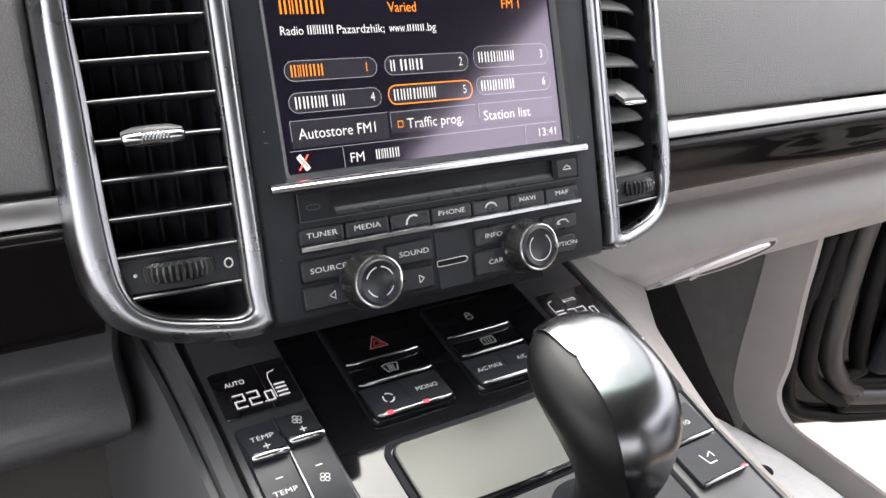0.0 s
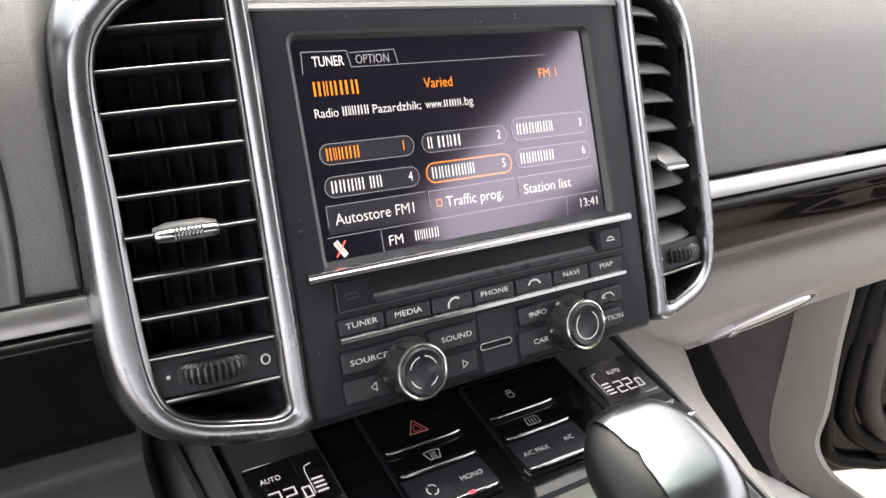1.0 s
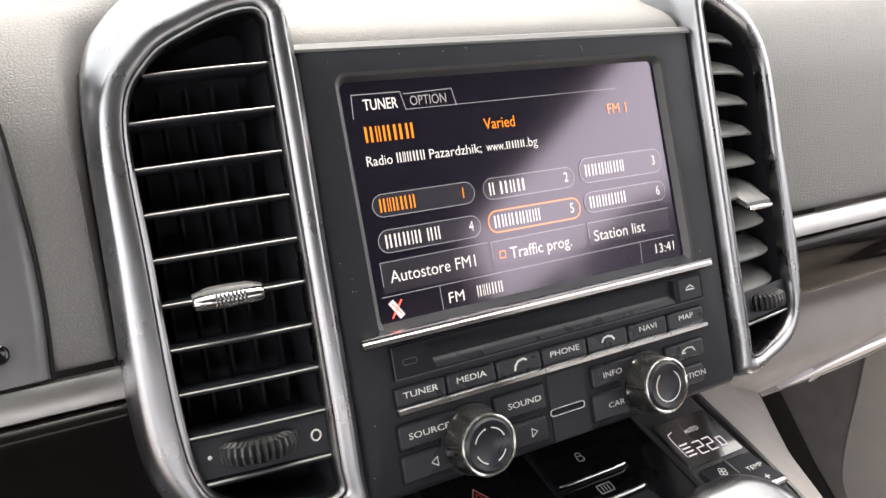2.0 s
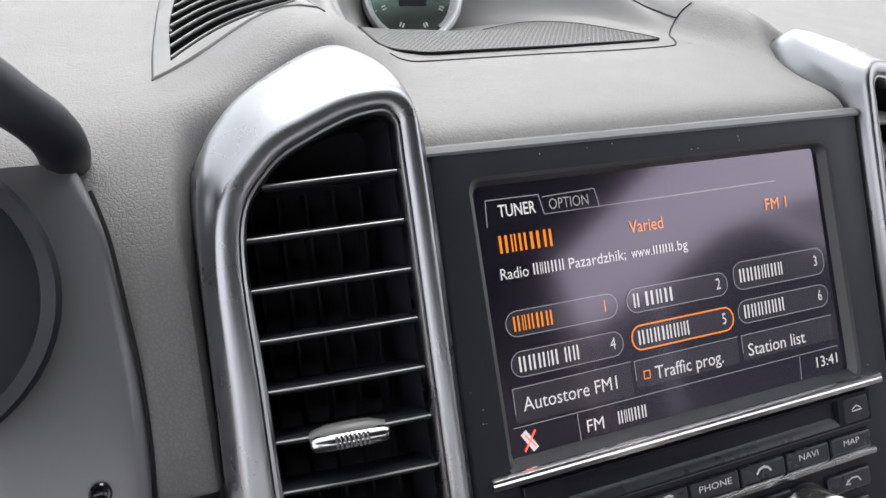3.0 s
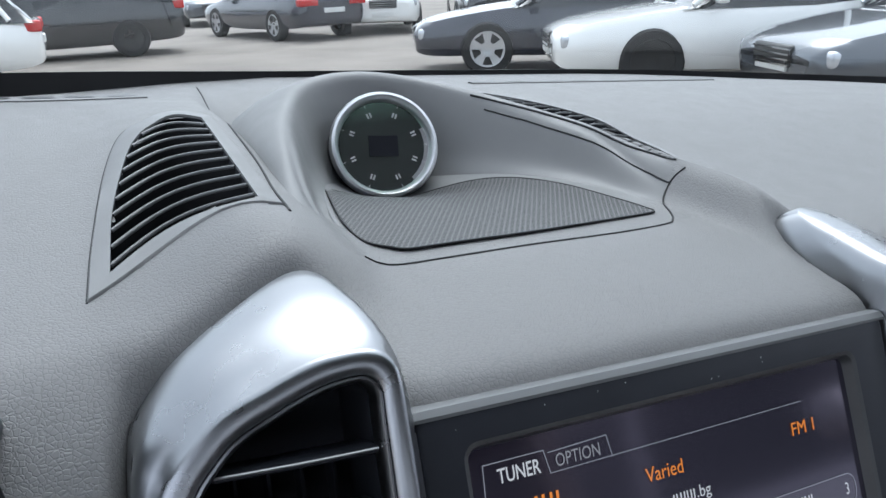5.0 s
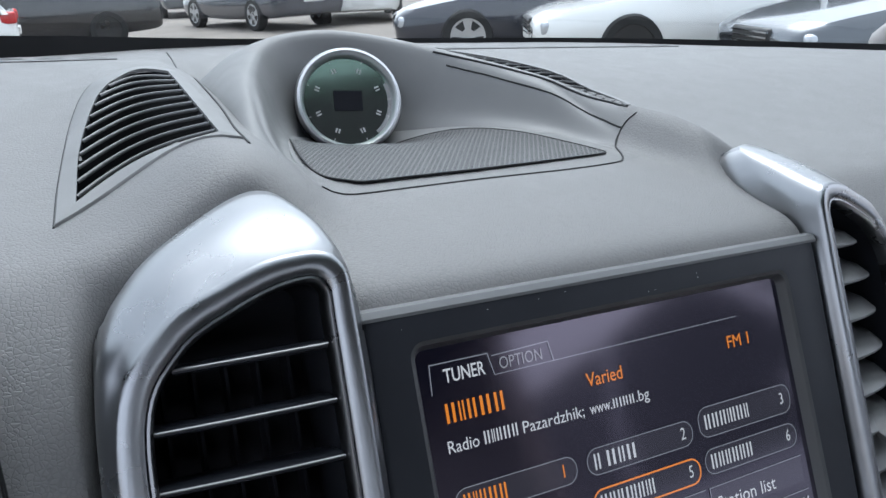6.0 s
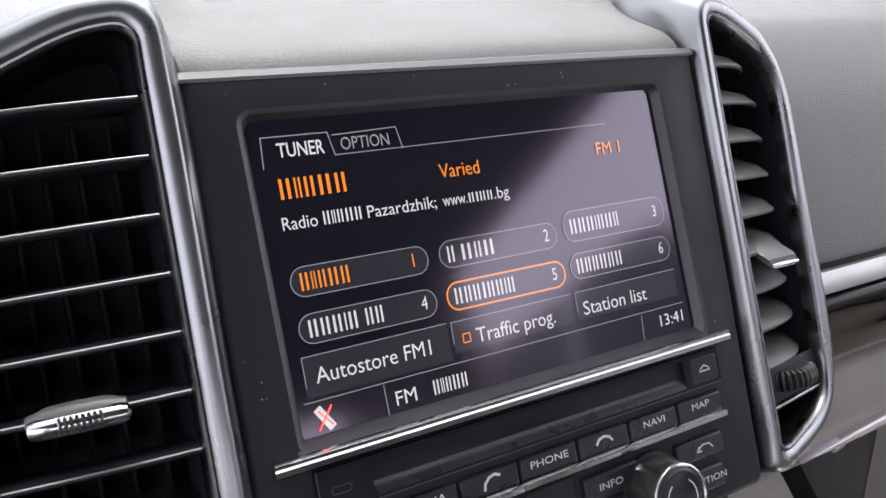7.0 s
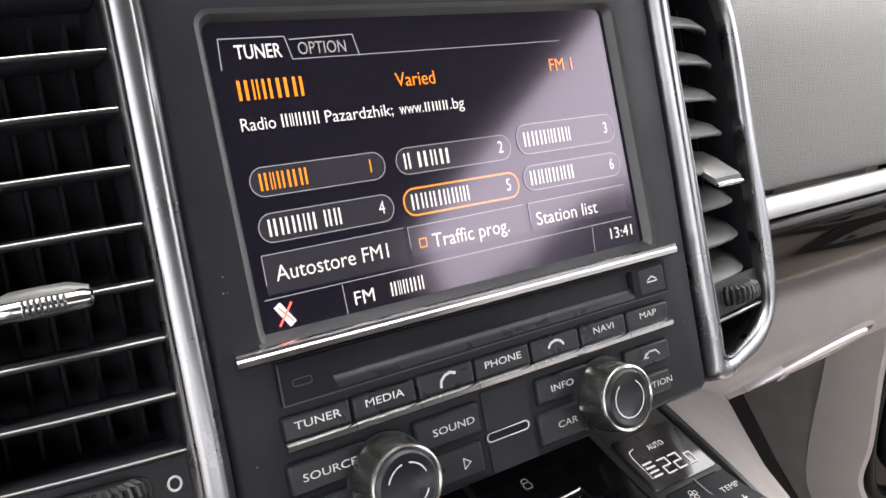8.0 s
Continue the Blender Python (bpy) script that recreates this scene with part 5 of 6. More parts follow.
def fan_symbol(cx, cy, depth, parent, way=face_up):
    bm = bmesh.new()
    for k in range(4):
        a = math.pi / 2 * k + 0.4
        arc(cx + 0.0015 * math.cos(a), cy + 0.0015 * math.sin(a), 0.0010, 0, 360, 0.0004, depth, way, 12, bm)
    part("symbol", bm, PRINT, parent)


def rocker(s):
    """Temperature and fan rocker switches beside the console."""
    root = thing("climate_rocker", "black temperature and fan rockers with chrome edges", "switch", CONSOLE @ pose(0, 0, -0.006), group="climate rockers")
    cx = RAIL_X[s]
    part("surround", plate(cx - 0.0186, cx + 0.0186, -0.0925, -0.0305, 0.004, 0.0088, 0.004, 0.0006, face_up), INSIDE, root)
    for k, (x0, x1) in enumerate(((cx - 0.0178, cx - 0.0006), (cx + 0.0006, cx + 0.0178))):
        temp = (k == 0) == (s < 0)
        lip = -0.0530 if temp else -0.0500
        if s > 0:
            lip -= 0.002
        bm = bmesh.new()
        prof = [(-0.0318, 0.0085), (-0.0324, 0.0108), (lip + 0.012, 0.0122), (lip + 0.004, 0.0146), (lip, 0.0156), (lip - 0.0012, 0.0118), (lip - 0.006, 0.0110), (-0.088, 0.0108), (-0.0915, 0.0085)]
        loft(bm, [[(x, v, n) for v, n in prof] for x in (x0, x0 + 0.0004, x1 - 0.0004, x1)], cap_first=True, cap_last=True)
        key = part("rocker", bm, BUTTON, root)
        bm = bmesh.new()
        tube(bm, [(x0 + 0.0006, lip, 0.0146), (x0 + 0.0012, lip - 0.0001, 0.0148), ((x0 + x1) / 2, lip - 0.0002, 0.0150), (x1 - 0.0012, lip - 0.0001, 0.0148), (x1 - 0.0006, lip, 0.0146)], [0.0014, 0.0019, 0.0020, 0.0019, 0.0014], 12)
        part("lip", bm, CHROME, key, "chrome grip edge")
        mx = (x0 + x1) / 2
        if temp:
            words("TEMP", mx, -0.0438, 0.0026, 0.0138, PRINT, key, wide=1.3, way=face_up, centre=True)
            words("TEMP", mx, -0.0726, 0.0026, 0.01125, PRINT, key, wide=1.3, way=face_up, centre=True)
        else:
            fan_symbol(mx, -0.0385, 0.0136, key)
            fan_symbol(mx, -0.0710, 0.01125, key)
        part("plus", strokes([[(mx - 0.0014, lip + 0.0045), (mx + 0.0014, lip + 0.0045)], [(mx, lip + 0.0031), (mx, lip + 0.0059)]], 0.0006, 0.0150, face_up), PRINT, key)
        part("minus", strokes([[(mx - 0.0014, -0.0640), (mx + 0.0014, -0.0640)]], 0.0006, 0.01125, face_up), PRINT, key)
    bm = bmesh.new()
    tube(bm, [(cx, -0.031, 0.0108), (cx, -0.05, 0.0122), (cx, -0.09, 0.0108)], 0.0006, 6)
    part("divider", bm, BEAD, root)
    return root


def console():
    root = thing("centre_console", "black centre console with glossy panel and leather rails", "centre console", CONSOLE)
    part("panel", plate(-0.0760, 0.0840, -0.30, 0.030, -0.02, 0.0, 0.006, 0.0015, face_up), GLOSS, root, "glossy piano black panel")
    part("rear_wall", block(-0.0760, 0.0840, 0.024, 0.030, -0.01, 0.030), GLOSS, root)
    for s in (-1, 1):
        bm = bmesh.new()
        rows = []
        for v in (-0.30, -0.15, -0.12, -0.09, -0.06, -0.03, 0.0, 0.02, 0.05):
            prof = [(0.0745, -0.01), (0.0748, 0.0005), (0.0758, 0.0022), (0.0775, 0.0026), (0.1155, 0.0026), (0.1172, 0.0020), (0.1180, 0.0004), (0.1185, -0.01)]
            rows.append([(s * x + rail_shift(s, v), v, n) for x, n in prof])
        loft(bm, rows, close=False)
        part("rail", bm, RAIL, root, "satin dark grey side rail")
        bm = bmesh.new()
        rows = []
        for v, dx in ((-0.30, -0.004), (-0.15, -0.002), (-0.12, -0.0015), (-0.09, -0.001), (-0.06, 0.0), (-0.03, 0.0), (0.0, 0.001), (0.04, 0.003), (0.07, 0.004)):
            prof = [(0.1190, -0.02), (0.1192, 0.0040), (0.1200, 0.0070), (0.1215, 0.0076), (0.1228, 0.0060), (0.1234, 0.0010), (0.1234, -0.030), (0.1230, -0.10), (0.120, -0.40)] if s > 0 else [(0.1190, -0.02), (0.1192, 0.0040), (0.1205, 0.0085), (0.1240, 0.0102), (0.1285, 0.0080), (0.1300, 0.0020), (0.1300, -0.030), (0.130, -0.10), (0.130, -0.30)]
            rows.append([(s * (x + dx) + rail_shift(s, v), v, n - 0.004) for x, n in prof])
        loft(bm, rows, close=False)
        part("side_pad", bm, LEATHER_BLACK, root, "padded side of the console")
    bm = bmesh.new()
    loft(bm, [[(-x - dx, v, n) for x, n in ((0.1300, 0.0005), (0.1335, 0.0010), (0.1375, -0.006), (0.146, -0.055), (0.143, -0.12), (0.135, -0.35))] for v, dx in ((-0.30, -0.004), (-0.15, -0.002), (-0.05, 0.0), (0.0, 0.002), (0.07, 0.008))], close=False)
    part("flank", bm, RAIL_SIDE, root, "dark grey console flank")
    bm = bmesh.new()
    flare = smooth_curve([(-0.30, 0.002), (-0.15, 0.004), (-0.10, 0.009), (-0.037, 0.037), (-0.006, 0.066), (0.046, 0.125), (0.07, 0.145)], 4)
    prof = ((0.1226, 0.0010, 0, 0), (0.1250, 0.0, 0.05, -0.02), (0.1290, -0.003, 0.5, -0.25), (0.1315, -0.006, 0.92, -0.50), (0.132, -0.012, 1.0, -0.62), (0.132, -0.06, 1.0, -0.80), (0.132, -0.35, 0.9, -0.80))
    loft(bm, [[(x + rail_shift(1, q[0]) + q[1] * f, q[0], n + q[1] * g) for x, n, f, g in prof] for q in flare], close=False)
    part("flank", bm, BEIGE, root, "warm grey console flank")
    return root


def climate_keys(s):
    """A bank of three rows of keys with chrome lips."""
    root = thing("climate_keys", "bank of glossy black keys with chrome lips", "switch", CONSOLE, group="climate key banks")
    x0, x1 = (-0.0490, -0.0050) if s < 0 else (0.0130, 0.0560)
    top = 0.0220 if s < 0 else 0.0150
    rows = ((top, -0.0122), (-0.0127, -0.0274), (-0.0281, -0.0482))
    part("surround", plate(x0 - 0.002, x1 + 0.002, -0.0506, top + 0.002, -0.002, 0.0012, 0.004, 0.0006, face_up), INSIDE, root)
    for i, (a, b) in enumerate(rows):
        cells = ((x0, x1),) if i < 2 else ((x0, (x0 + x1) / 2 - 0.0002), ((x0 + x1) / 2 + 0.0002, x1))
        for j, (p, q) in enumerate(cells):
            h = 0.0040
            bm = bmesh.new()
            prof = [(a, 0.0), (a - 0.0004, 0.0018), (a - 0.004, 0.0030), (b + 0.003, h), (b + 0.0006, h), (b, h - 0.0012), (b, 0.0)]
            loft(bm, [[(x, v, n) for v, n in prof] for x in (p, p + 0.0003, q - 0.0003, q)], cap_first=True, cap_last=True)
            key = part("key", bm, GLOSS if i < 2 else BUTTON, root)
            cx, cy, d = (p + q) / 2, (a + b) / 2 - 0.001, 0.0042
            if s < 0 and i == 0:
                cy -= 0.0055
                for r, mt in ((0.0060, PRINT_PINK), (0.0030, PRINT_RED)):
                    tri = [(cx + 0.001 + r * math.sin(t), cy + r * 0.95 * math.cos(t) - 0.001) for t in (0, 2.094, 4.189, 0)]
                    part("warning_triangle", strokes([tri], 0.0006, d, face_up), mt, key)
            elif s < 0 and i == 1:
                part("symbol", strokes([[(cx - 0.0045, cy + 0.0024), (cx, cy + 0.0032), (cx + 0.0045, cy + 0.0024), (cx + 0.0028, cy - 0.0024), (cx, cy - 0.002), (cx - 0.0028, cy - 0.0024), (cx - 0.0045, cy + 0.0024)], [(cx - 0.0012, cy - 0.0012), (cx - 0.0012, cy + 0.0018)], [(cx, cy - 0.0012), (cx, cy + 0.0018)], [(cx + 0.0012, cy - 0.0012), (cx + 0.0012, cy + 0.0018)]], 0.0004, d, face_up), PRINT, key)
            elif s < 0 and j == 0:
                bm = bmesh.new()
                for t in (20, 140, 260):
                    arc(cx, cy, 0.0028, t, t + 90, 0.0007, d, face_up, 8, bm)
                part("symbol", bm, PRINT, key)
            elif s < 0:
                words("MONO", cx, cy - 0.0012, 0.0028, d, PRINT, key, wide=1.05, way=face_up, centre=True)
            elif i == 0:
                line_loop(rounded(cx - 0.0021, cx + 0.0021, cy - 0.0032, cy + 0.0004, 0.0012), 0.0005, d, PRINT, key, "symbol", face_up)
                part("symbol", arc(cx, cy + 0.0006, 0.0016, 0, 180, 0.0005, d, face_up), PRINT, key)
            elif i == 1:
                line_loop(rounded(cx - 0.0042, cx + 0.0042, cy - 0.0026, cy + 0.0026, 0.0005), 0.0004, d, PRINT, key, "symbol", face_up)
                part("symbol", strokes([[(cx + k * 0.0018, cy - 0.0015), (cx + k * 0.0018, cy + 0.0015)] for k in (-1, 0, 1)], 0.0004, d, face_up), PRINT, key)
            elif j == 0:
                words("A/C MAX", cx, cy - 0.0012, 0.0028, d, PRINT, key, way=face_up, centre=True, width=0.0160)
            else:
                words("A/C", cx, cy - 0.0006, 0.0028, d, PRINT, key, wide=1.0, way=face_up, centre=True)
        bm = bmesh.new()
        half = [(0.0008, 0.0020, 0.0032), (0.0013, 0.0009, 0.0035), (0.0030, 0.0003, 0.0037), (0.0100, 0.0001, 0.0038)]
        tube(bm, [(x0 + d, b + v, n) for d, v, n in half] + [(x1 - d, b + v, n) for d, v, n in reversed(half)], [0.0004, 0.0008, 0.0011, 0.0012, 0.0012, 0.0011, 0.0008, 0.0004], 10)
        lip = part("lip", bm, CHROME, root, "chrome lip")
        if i == 2:
            bm = bmesh.new()
            tube(bm, smooth_curve([(x0 - 0.0012, a, 0.0016), (x0 - 0.0012, b + 0.0040, 0.0016), (x0 - 0.0003, b - 0.0006, 0.0016), (x0 + 0.0040, b - 0.0019, 0.0016), (x1 - 0.0040, b - 0.0019, 0.0016), (x1 + 0.0003, b - 0.0006, 0.0016), (x1 + 0.0012, b + 0.0040, 0.0016), (x1 + 0.0012, a, 0.0016)], 4), 0.0009, 8)
            part("tray_rim", bm, GLOSS, root, "glossy rim round the lowest keys")
            for lx in ((x0 + 0.007, x0 + 0.0275) if s < 0 else (x1 - 0.002,)):
                part("indicator", plate(lx - 0.0017, lx + 0.0017, b - 0.0008, b + 0.0010, 0.0040, 0.0050, 0.0004, 0.0002, face_up), RED_LED, lip, "red indicator lamp")
    return root


def storage_lid():
    root = thing("console_lid", "dark reflective storage lid in a chrome frame", "console lid", CONSOLE)
    part("rim", frame_ring(rounded(-0.0546, 0.0546, -0.1104, -0.0614, 0.008, 6), rounded(-0.0515, 0.0515, -0.1080, -0.0640, 0.006, 6), -0.002, 0.0008, face_up), INSIDE, root, "dark gap round the lid")
    lid = material("satin_lid", (0.058, 0.060, 0.055), 0.34, 0.8)
    part("lid", plate(-0.0510, 0.0510, -0.1076, -0.0644, -0.003, 0.0026, 0.006, 0.0012, face_up), lid, root, "satin metallic lid")
    bm = bmesh.new()
    tube(bm, [(-0.046, -0.1068, 0.0030), (0, -0.1078, 0.0034), (0.046, -0.1068, 0.0030)], 0.0011, 8)
    part("lid_lip", bm, CHROME, root)


def seat_switches():
    """Heated seat switches on the passenger's rail."""
    root = thing("seat_switch", "black seat ventilation switches with chrome edges", "switch", CONSOLE @ pose(0, 0, -0.006))
    for k, (a, b) in enumerate(((-0.100, -0.1215), (-0.123, -0.146))):
        key = part("key", plate(0.0800, 0.1135, b, a, 0.006, 0.0115, 0.001, 0.0006, face_up), BUTTON, root)
        bm = bmesh.new()
        tube(bm, [(0.081, b + 0.0005, 0.0115), (0.097, b + 0.0005, 0.0118), (0.1125, b + 0.0005, 0.0115)], 0.0011, 8)
        part("lip", bm, CHROME, key)
        if k == 0:
            words("AUTO", 0.099, -0.1130, 0.0028, 0.0117, PRINT, key, wide=1.0, way=face_up, centre=True)
        else:
            part("symbol", strokes([[(0.092, -0.131), (0.094, -0.137), (0.099, -0.137)], [(0.096, -0.133), (0.099, -0.131), (0.1, -0.134)]], 0.0006, 0.0117, face_up), PRINT, key)
            part("indicator", plate(0.1085, 0.1115, b - 0.0003, b + 0.0016, 0.0118, 0.0126, 0.0004, 0.0002, face_up), RED_LED, key)


def gear_selector():
    root = thing("gear_selector", "gear selector with a silver face and black leather grip", "gear lever", CONSOLE @ pose(0.0035, 0, 0))
    stations = [(0.015, 0.018, -0.138, 0.013, 0.016), (0.030, 0.017, -0.135, 0.0125, 0.0165), (0.042, 0.016, -0.131, 0.0160, 0.0205), (0.055, 0.014, -0.126, 0.0210, 0.0265), (0.068, 0.012, -0.120, 0.0255, 0.0310), (0.077, 0.011, -0.114, 0.0275, 0.0330), (0.086, 0.010, -0.109, 0.0255, 0.0300), (0.0910, 0.010, -0.107, 0.0195, 0.0225), (0.0932, 0.010, -0.106, 0.0120, 0.0138), (0.0940, 0.010, -0.106, 0.0055, 0.0064), (0.0941, 0.010, -0.106, 0.0006, 0.0007)]
    curve = smooth_curve(stations, 4)

    def ring(q, grow, a0=0, a1=360, n=40):
        out = []
        lean = 0.13 * smoothstep(0.050, 0.085, q[0])
        for k in range(n if a1 - a0 == 360 else n + 1):
            a = radians(a0 + (a1 - a0) * k / n)
            c, s = math.cos(a), math.sin(a)
            e = 0.8
            out.append((q[1] + (q[3] + grow) * math.copysign(abs(c) ** e, c), q[2] + (q[4] + grow) * math.copysign(abs(s) ** e, s), q[0] - 0.011 + grow * 0.6 + lean * (q[3] + grow) * c))
        return out

    bm = bmesh.new()
    loft(bm, [ring(q, 0) for q in curve], cap_first=True, cap_last=True)
    part("grip", bm, SHIFT_LEATHER, root, "black leather grip")
    bm = bmesh.new()
    def turn(q):
        """Half the angle that the leather takes up at this height: the face is cut off along a plane."""
        d = 0.0005 + 0.0111 * smoothstep(0.025, 0.075, q[0])
        return max(math.degrees(math.acos(min(d / q[3], 1.0))), 0.5)

    face = [ring(q, 0.0014, -182 + turn(q), 178 - turn(q)) for q in curve[0:]]
    loft(bm, face, close=False, cap_last=True)
    edge = [ring(q, -0.001, -182 + turn(q), 178 - turn(q)) for q in curve[0:]]
    for side in (0, -1):
        loft(bm, [[r[side] for r in face], [r[side] for r in edge]], close=False)
    part("face", bm, SHIFT_METAL, root, "polished silver face")
    bm = bmesh.new()
    loft(bm, [ring((n, 0.018, -0.142, rx, rv), 0) for n, rx, rv in ((0.0, 0.030, 0.040), (0.006, 0.028, 0.038), (0.010, 0.022, 0.030), (0.018, 0.015, 0.020))], cap_last=True)
    part("boot", bm, SHELL, root, "black boot")


SHIFT_LEATHER = material("smooth_black_leather", (0.0095, 0.0095, 0.0095), 0.42, spec=0.30, vary=0.1, grain=("leather", 1100, 0.12, 0.0002))
SHIFT_METAL = material("polished_shift_metal", (0.19, 0.193, 0.20), 0.22, 1.0, rough_vary=0.02)
RAIL_SIDE = material("dark_console_side", (0.062, 0.062, 0.064), 0.5, vary=0.08, grain=("fine", 1500, 0.2, 0.0002))
console()
for s in (-1, 1):
    climate_display(s)
    rocker(s)
    climate_keys(s)
storage_lid()
seat_switches()
gear_selector()


# ---- passenger's footwell and the open door ----
def footwell():
    bm = bmesh.new()
    # pillar trim: a curved warm grey panel from under the dash down to the sill
    front = smooth_curve([(0.672, 0.205, -0.20), (0.672, 0.191, -0.35), (0.672, 0.185, -0.425), (0.672, 0.179, -0.503), (0.673, 0.167, -0.555), (0.678, 0.138, -0.588), (0.690, 0.105, -0.602), (0.700, 0.03, -0.606), (0.702, -0.15, -0.606), (0.702, -0.9, -0.606)], 6)
    back = smooth_curve([(0.700, 0.160, -0.20), (0.700, 0.1461, -0.3154), (0.700, 0.1392, -0.387), (0.700, 0.1261, -0.4775), (0.700, 0.1232, -0.533), (0.703, 0.094, -0.5625), (0.712, 0.045, -0.572), (0.716, -0.04, -0.574), (0.716, -0.2, -0.574), (0.716, -0.9, -0.574)], 6)
    loft(bm, [[p + Vector((0.006, 0.005, 0)) for p in front], front, [p.lerp(q, 0.5) + Vector((-0.003, 0, 0.004)) for p, q in zip(front, back)], back, [q + Vector((0.010, -0.001, -0.002)) for q in back], [q + Vector((0.02, 0.01, -0.012)) for q in back]], close=False)
    single("sill_trim", bm, BEIGE, CAR, "warm grey pillar and sill trim beside the footwell", "trim", "structure")
    bm = bmesh.new()
    cut = [(0.209, 0.0), (0.205, -0.20), (0.1935, -0.35), (0.1875, -0.425), (0.1815, -0.503), (0.1695, -0.555), (0.141, -0.588), (0.141, -0.62), (0.66, -0.62), (0.66, 0.0)]
    loft(bm, [[(x, y, z) for y, z in cut] for x in (0.6755, 0.70)], cap_first=True, cap_last=True)
    single("kick_panel", bm, material("grey_kick_panel", (0.19, 0.178, 0.175), 0.7, vary=0.1), CAR, "plain grey footwell side panel", "trim", "structure", smooth=False)
    # dark carpet that climbs the side wall of the footwell
    side = [(0.143, -0.606), (0.62, -0.606), (0.62, -0.20), (0.343, -0.434), (0.295, -0.478), (0.256, -0.512), (0.215, -0.550), (0.160, -0.592)]
    bm = bmesh.new()
    loft(bm, [[(x, y, z) for y, z in side] for x in (0.671, 0.676)], cap_first=True, cap_last=True)
    single("side_carpet", bm, CARPET, CAR, "dark carpet climbing the footwell wall", "carpet", "structure", smooth=False)
    bm = block(0.13, 0.668, 0.30, 0.62, -0.24, -0.20)
    single("dash_underside", bm, CARPET, CAR, "black underside of the dash", "trim", "structure", smooth=False)
    # white mat on the floor
    outline = [(0.30, -0.75), (0.700, -0.75), (0.700, -0.05), (0.697, 0.04), (0.690, 0.10), (0.662, 0.19), (0.645, 0.225), (0.56, 0.25), (0.30, 0.25)]
    root = thing("floor_mat", "white paper protection mat lying in the footwell", "floor mat", CAR)
    part("sheet", slab([(p.x, p.y) for p in smooth_curve(outline, 4, True)], -0.612, -0.6, 0.004, face_up), WHITE_MAT, root)
    for x, y in ((0.641, 0.071), (0.600, 0.105)):
        part("hole", turned([(0, 0), (0.010, 0), (0.010, 0.0006), (0, 0.0006)], 20, m=pose(x, y, -0.6)), RUBBER, root, "dark round hole")
    bm = block(0.71, 0.80, 0.19, 0.62, -0.66, 0.05)
    single("door_frame", bm, SHELL, CAR, "black painted door frame", "door frame", "structure", smooth=False)


footwell()


def open_door():
    """The front passenger door, swung wide: x outwards along the door, y away from the cabin."""
    root = thing("car_door", "open dark passenger door with black seals", "car door", CAR @ pose(0.803, 0.126, 0, 0, 0, -19.1))
    part("panel", block(-0.075, 1.0, 0.0, 0.11, -0.632, 0.04, 0.015), GLOSS, root, "dark painted door panel")
    # rubber lips and mouldings that follow the door's edge round its lower corner
    lips = (("seal", SEAL, 0.010, ((-0.080, -0.30), (-0.076, -0.43), (-0.058, -0.53), (-0.030, -0.585), (0.03, -0.605), (0.16, -0.612), (0.9, -0.615))),
            ("moulding", SEAL, 0.013, ((-0.062, -0.10), (-0.060, -0.32), (-0.046, -0.467), (-0.018, -0.535), (0.045, -0.575), (0.143, -0.592), (0.9, -0.600))),
            ("moulding", DOOR_GREY, 0.016, ((-0.040, -0.10), (-0.030, -0.316), (-0.008, -0.470), (0.020, -0.527), (0.060, -0.556), (0.135, -0.572), (0.9, -0.580))),
            ("seal", SEAL, 0.012, ((0.0, -0.10), (0.010, -0.316), (0.028, -0.423), (0.040, -0.475), (0.060, -0.515), (0.112, -0.545), (0.9, -0.56))))
    for name, mat, r, line in lips:
        bm = bmesh.new()
        tube(bm, smooth_curve([(x, -0.004, z) for x, z in line], 8), r, 12)
        part(name, bm, mat, root)
    part("lining", block(0.055, 0.95, -0.035, 0.0, -0.52, 0.03, 0.02), SHELL, root, "black door lining")
    part("hinge", block(-0.10, -0.03, -0.01, 0.06, -0.40, -0.34, 0.006), RUBBER, root)


DOOR_GREY = material("dark_grey_moulding", (0.040, 0.037, 0.036), 0.34, vary=0.1)
SEAL = material("door_seal_rubber", (0.006, 0.006, 0.006), 0.42, spec=0.12, vary=0.2)
open_door()

# ---- car park ----
GLASS_DARK = material("car_window_glass", (0.012, 0.014, 0.016), 0.05, coat=0.5)
TYRE = material("tyre_rubber", (0.015, 0.015, 0.015), 0.8, vary=0.2)
ALLOY = material("alloy_wheel", (0.55, 0.56, 0.58), 0.3, 0.9)
LAMP_CLEAR = material("headlamp_glass", (0.55, 0.57, 0.60), 0.12, 0.5)
LAMP_RED = material("tail_lamp_red", (0.45, 0.015, 0.015), 0.2)
GRILLE = material("black_grille", (0.01, 0.01, 0.01), 0.4)


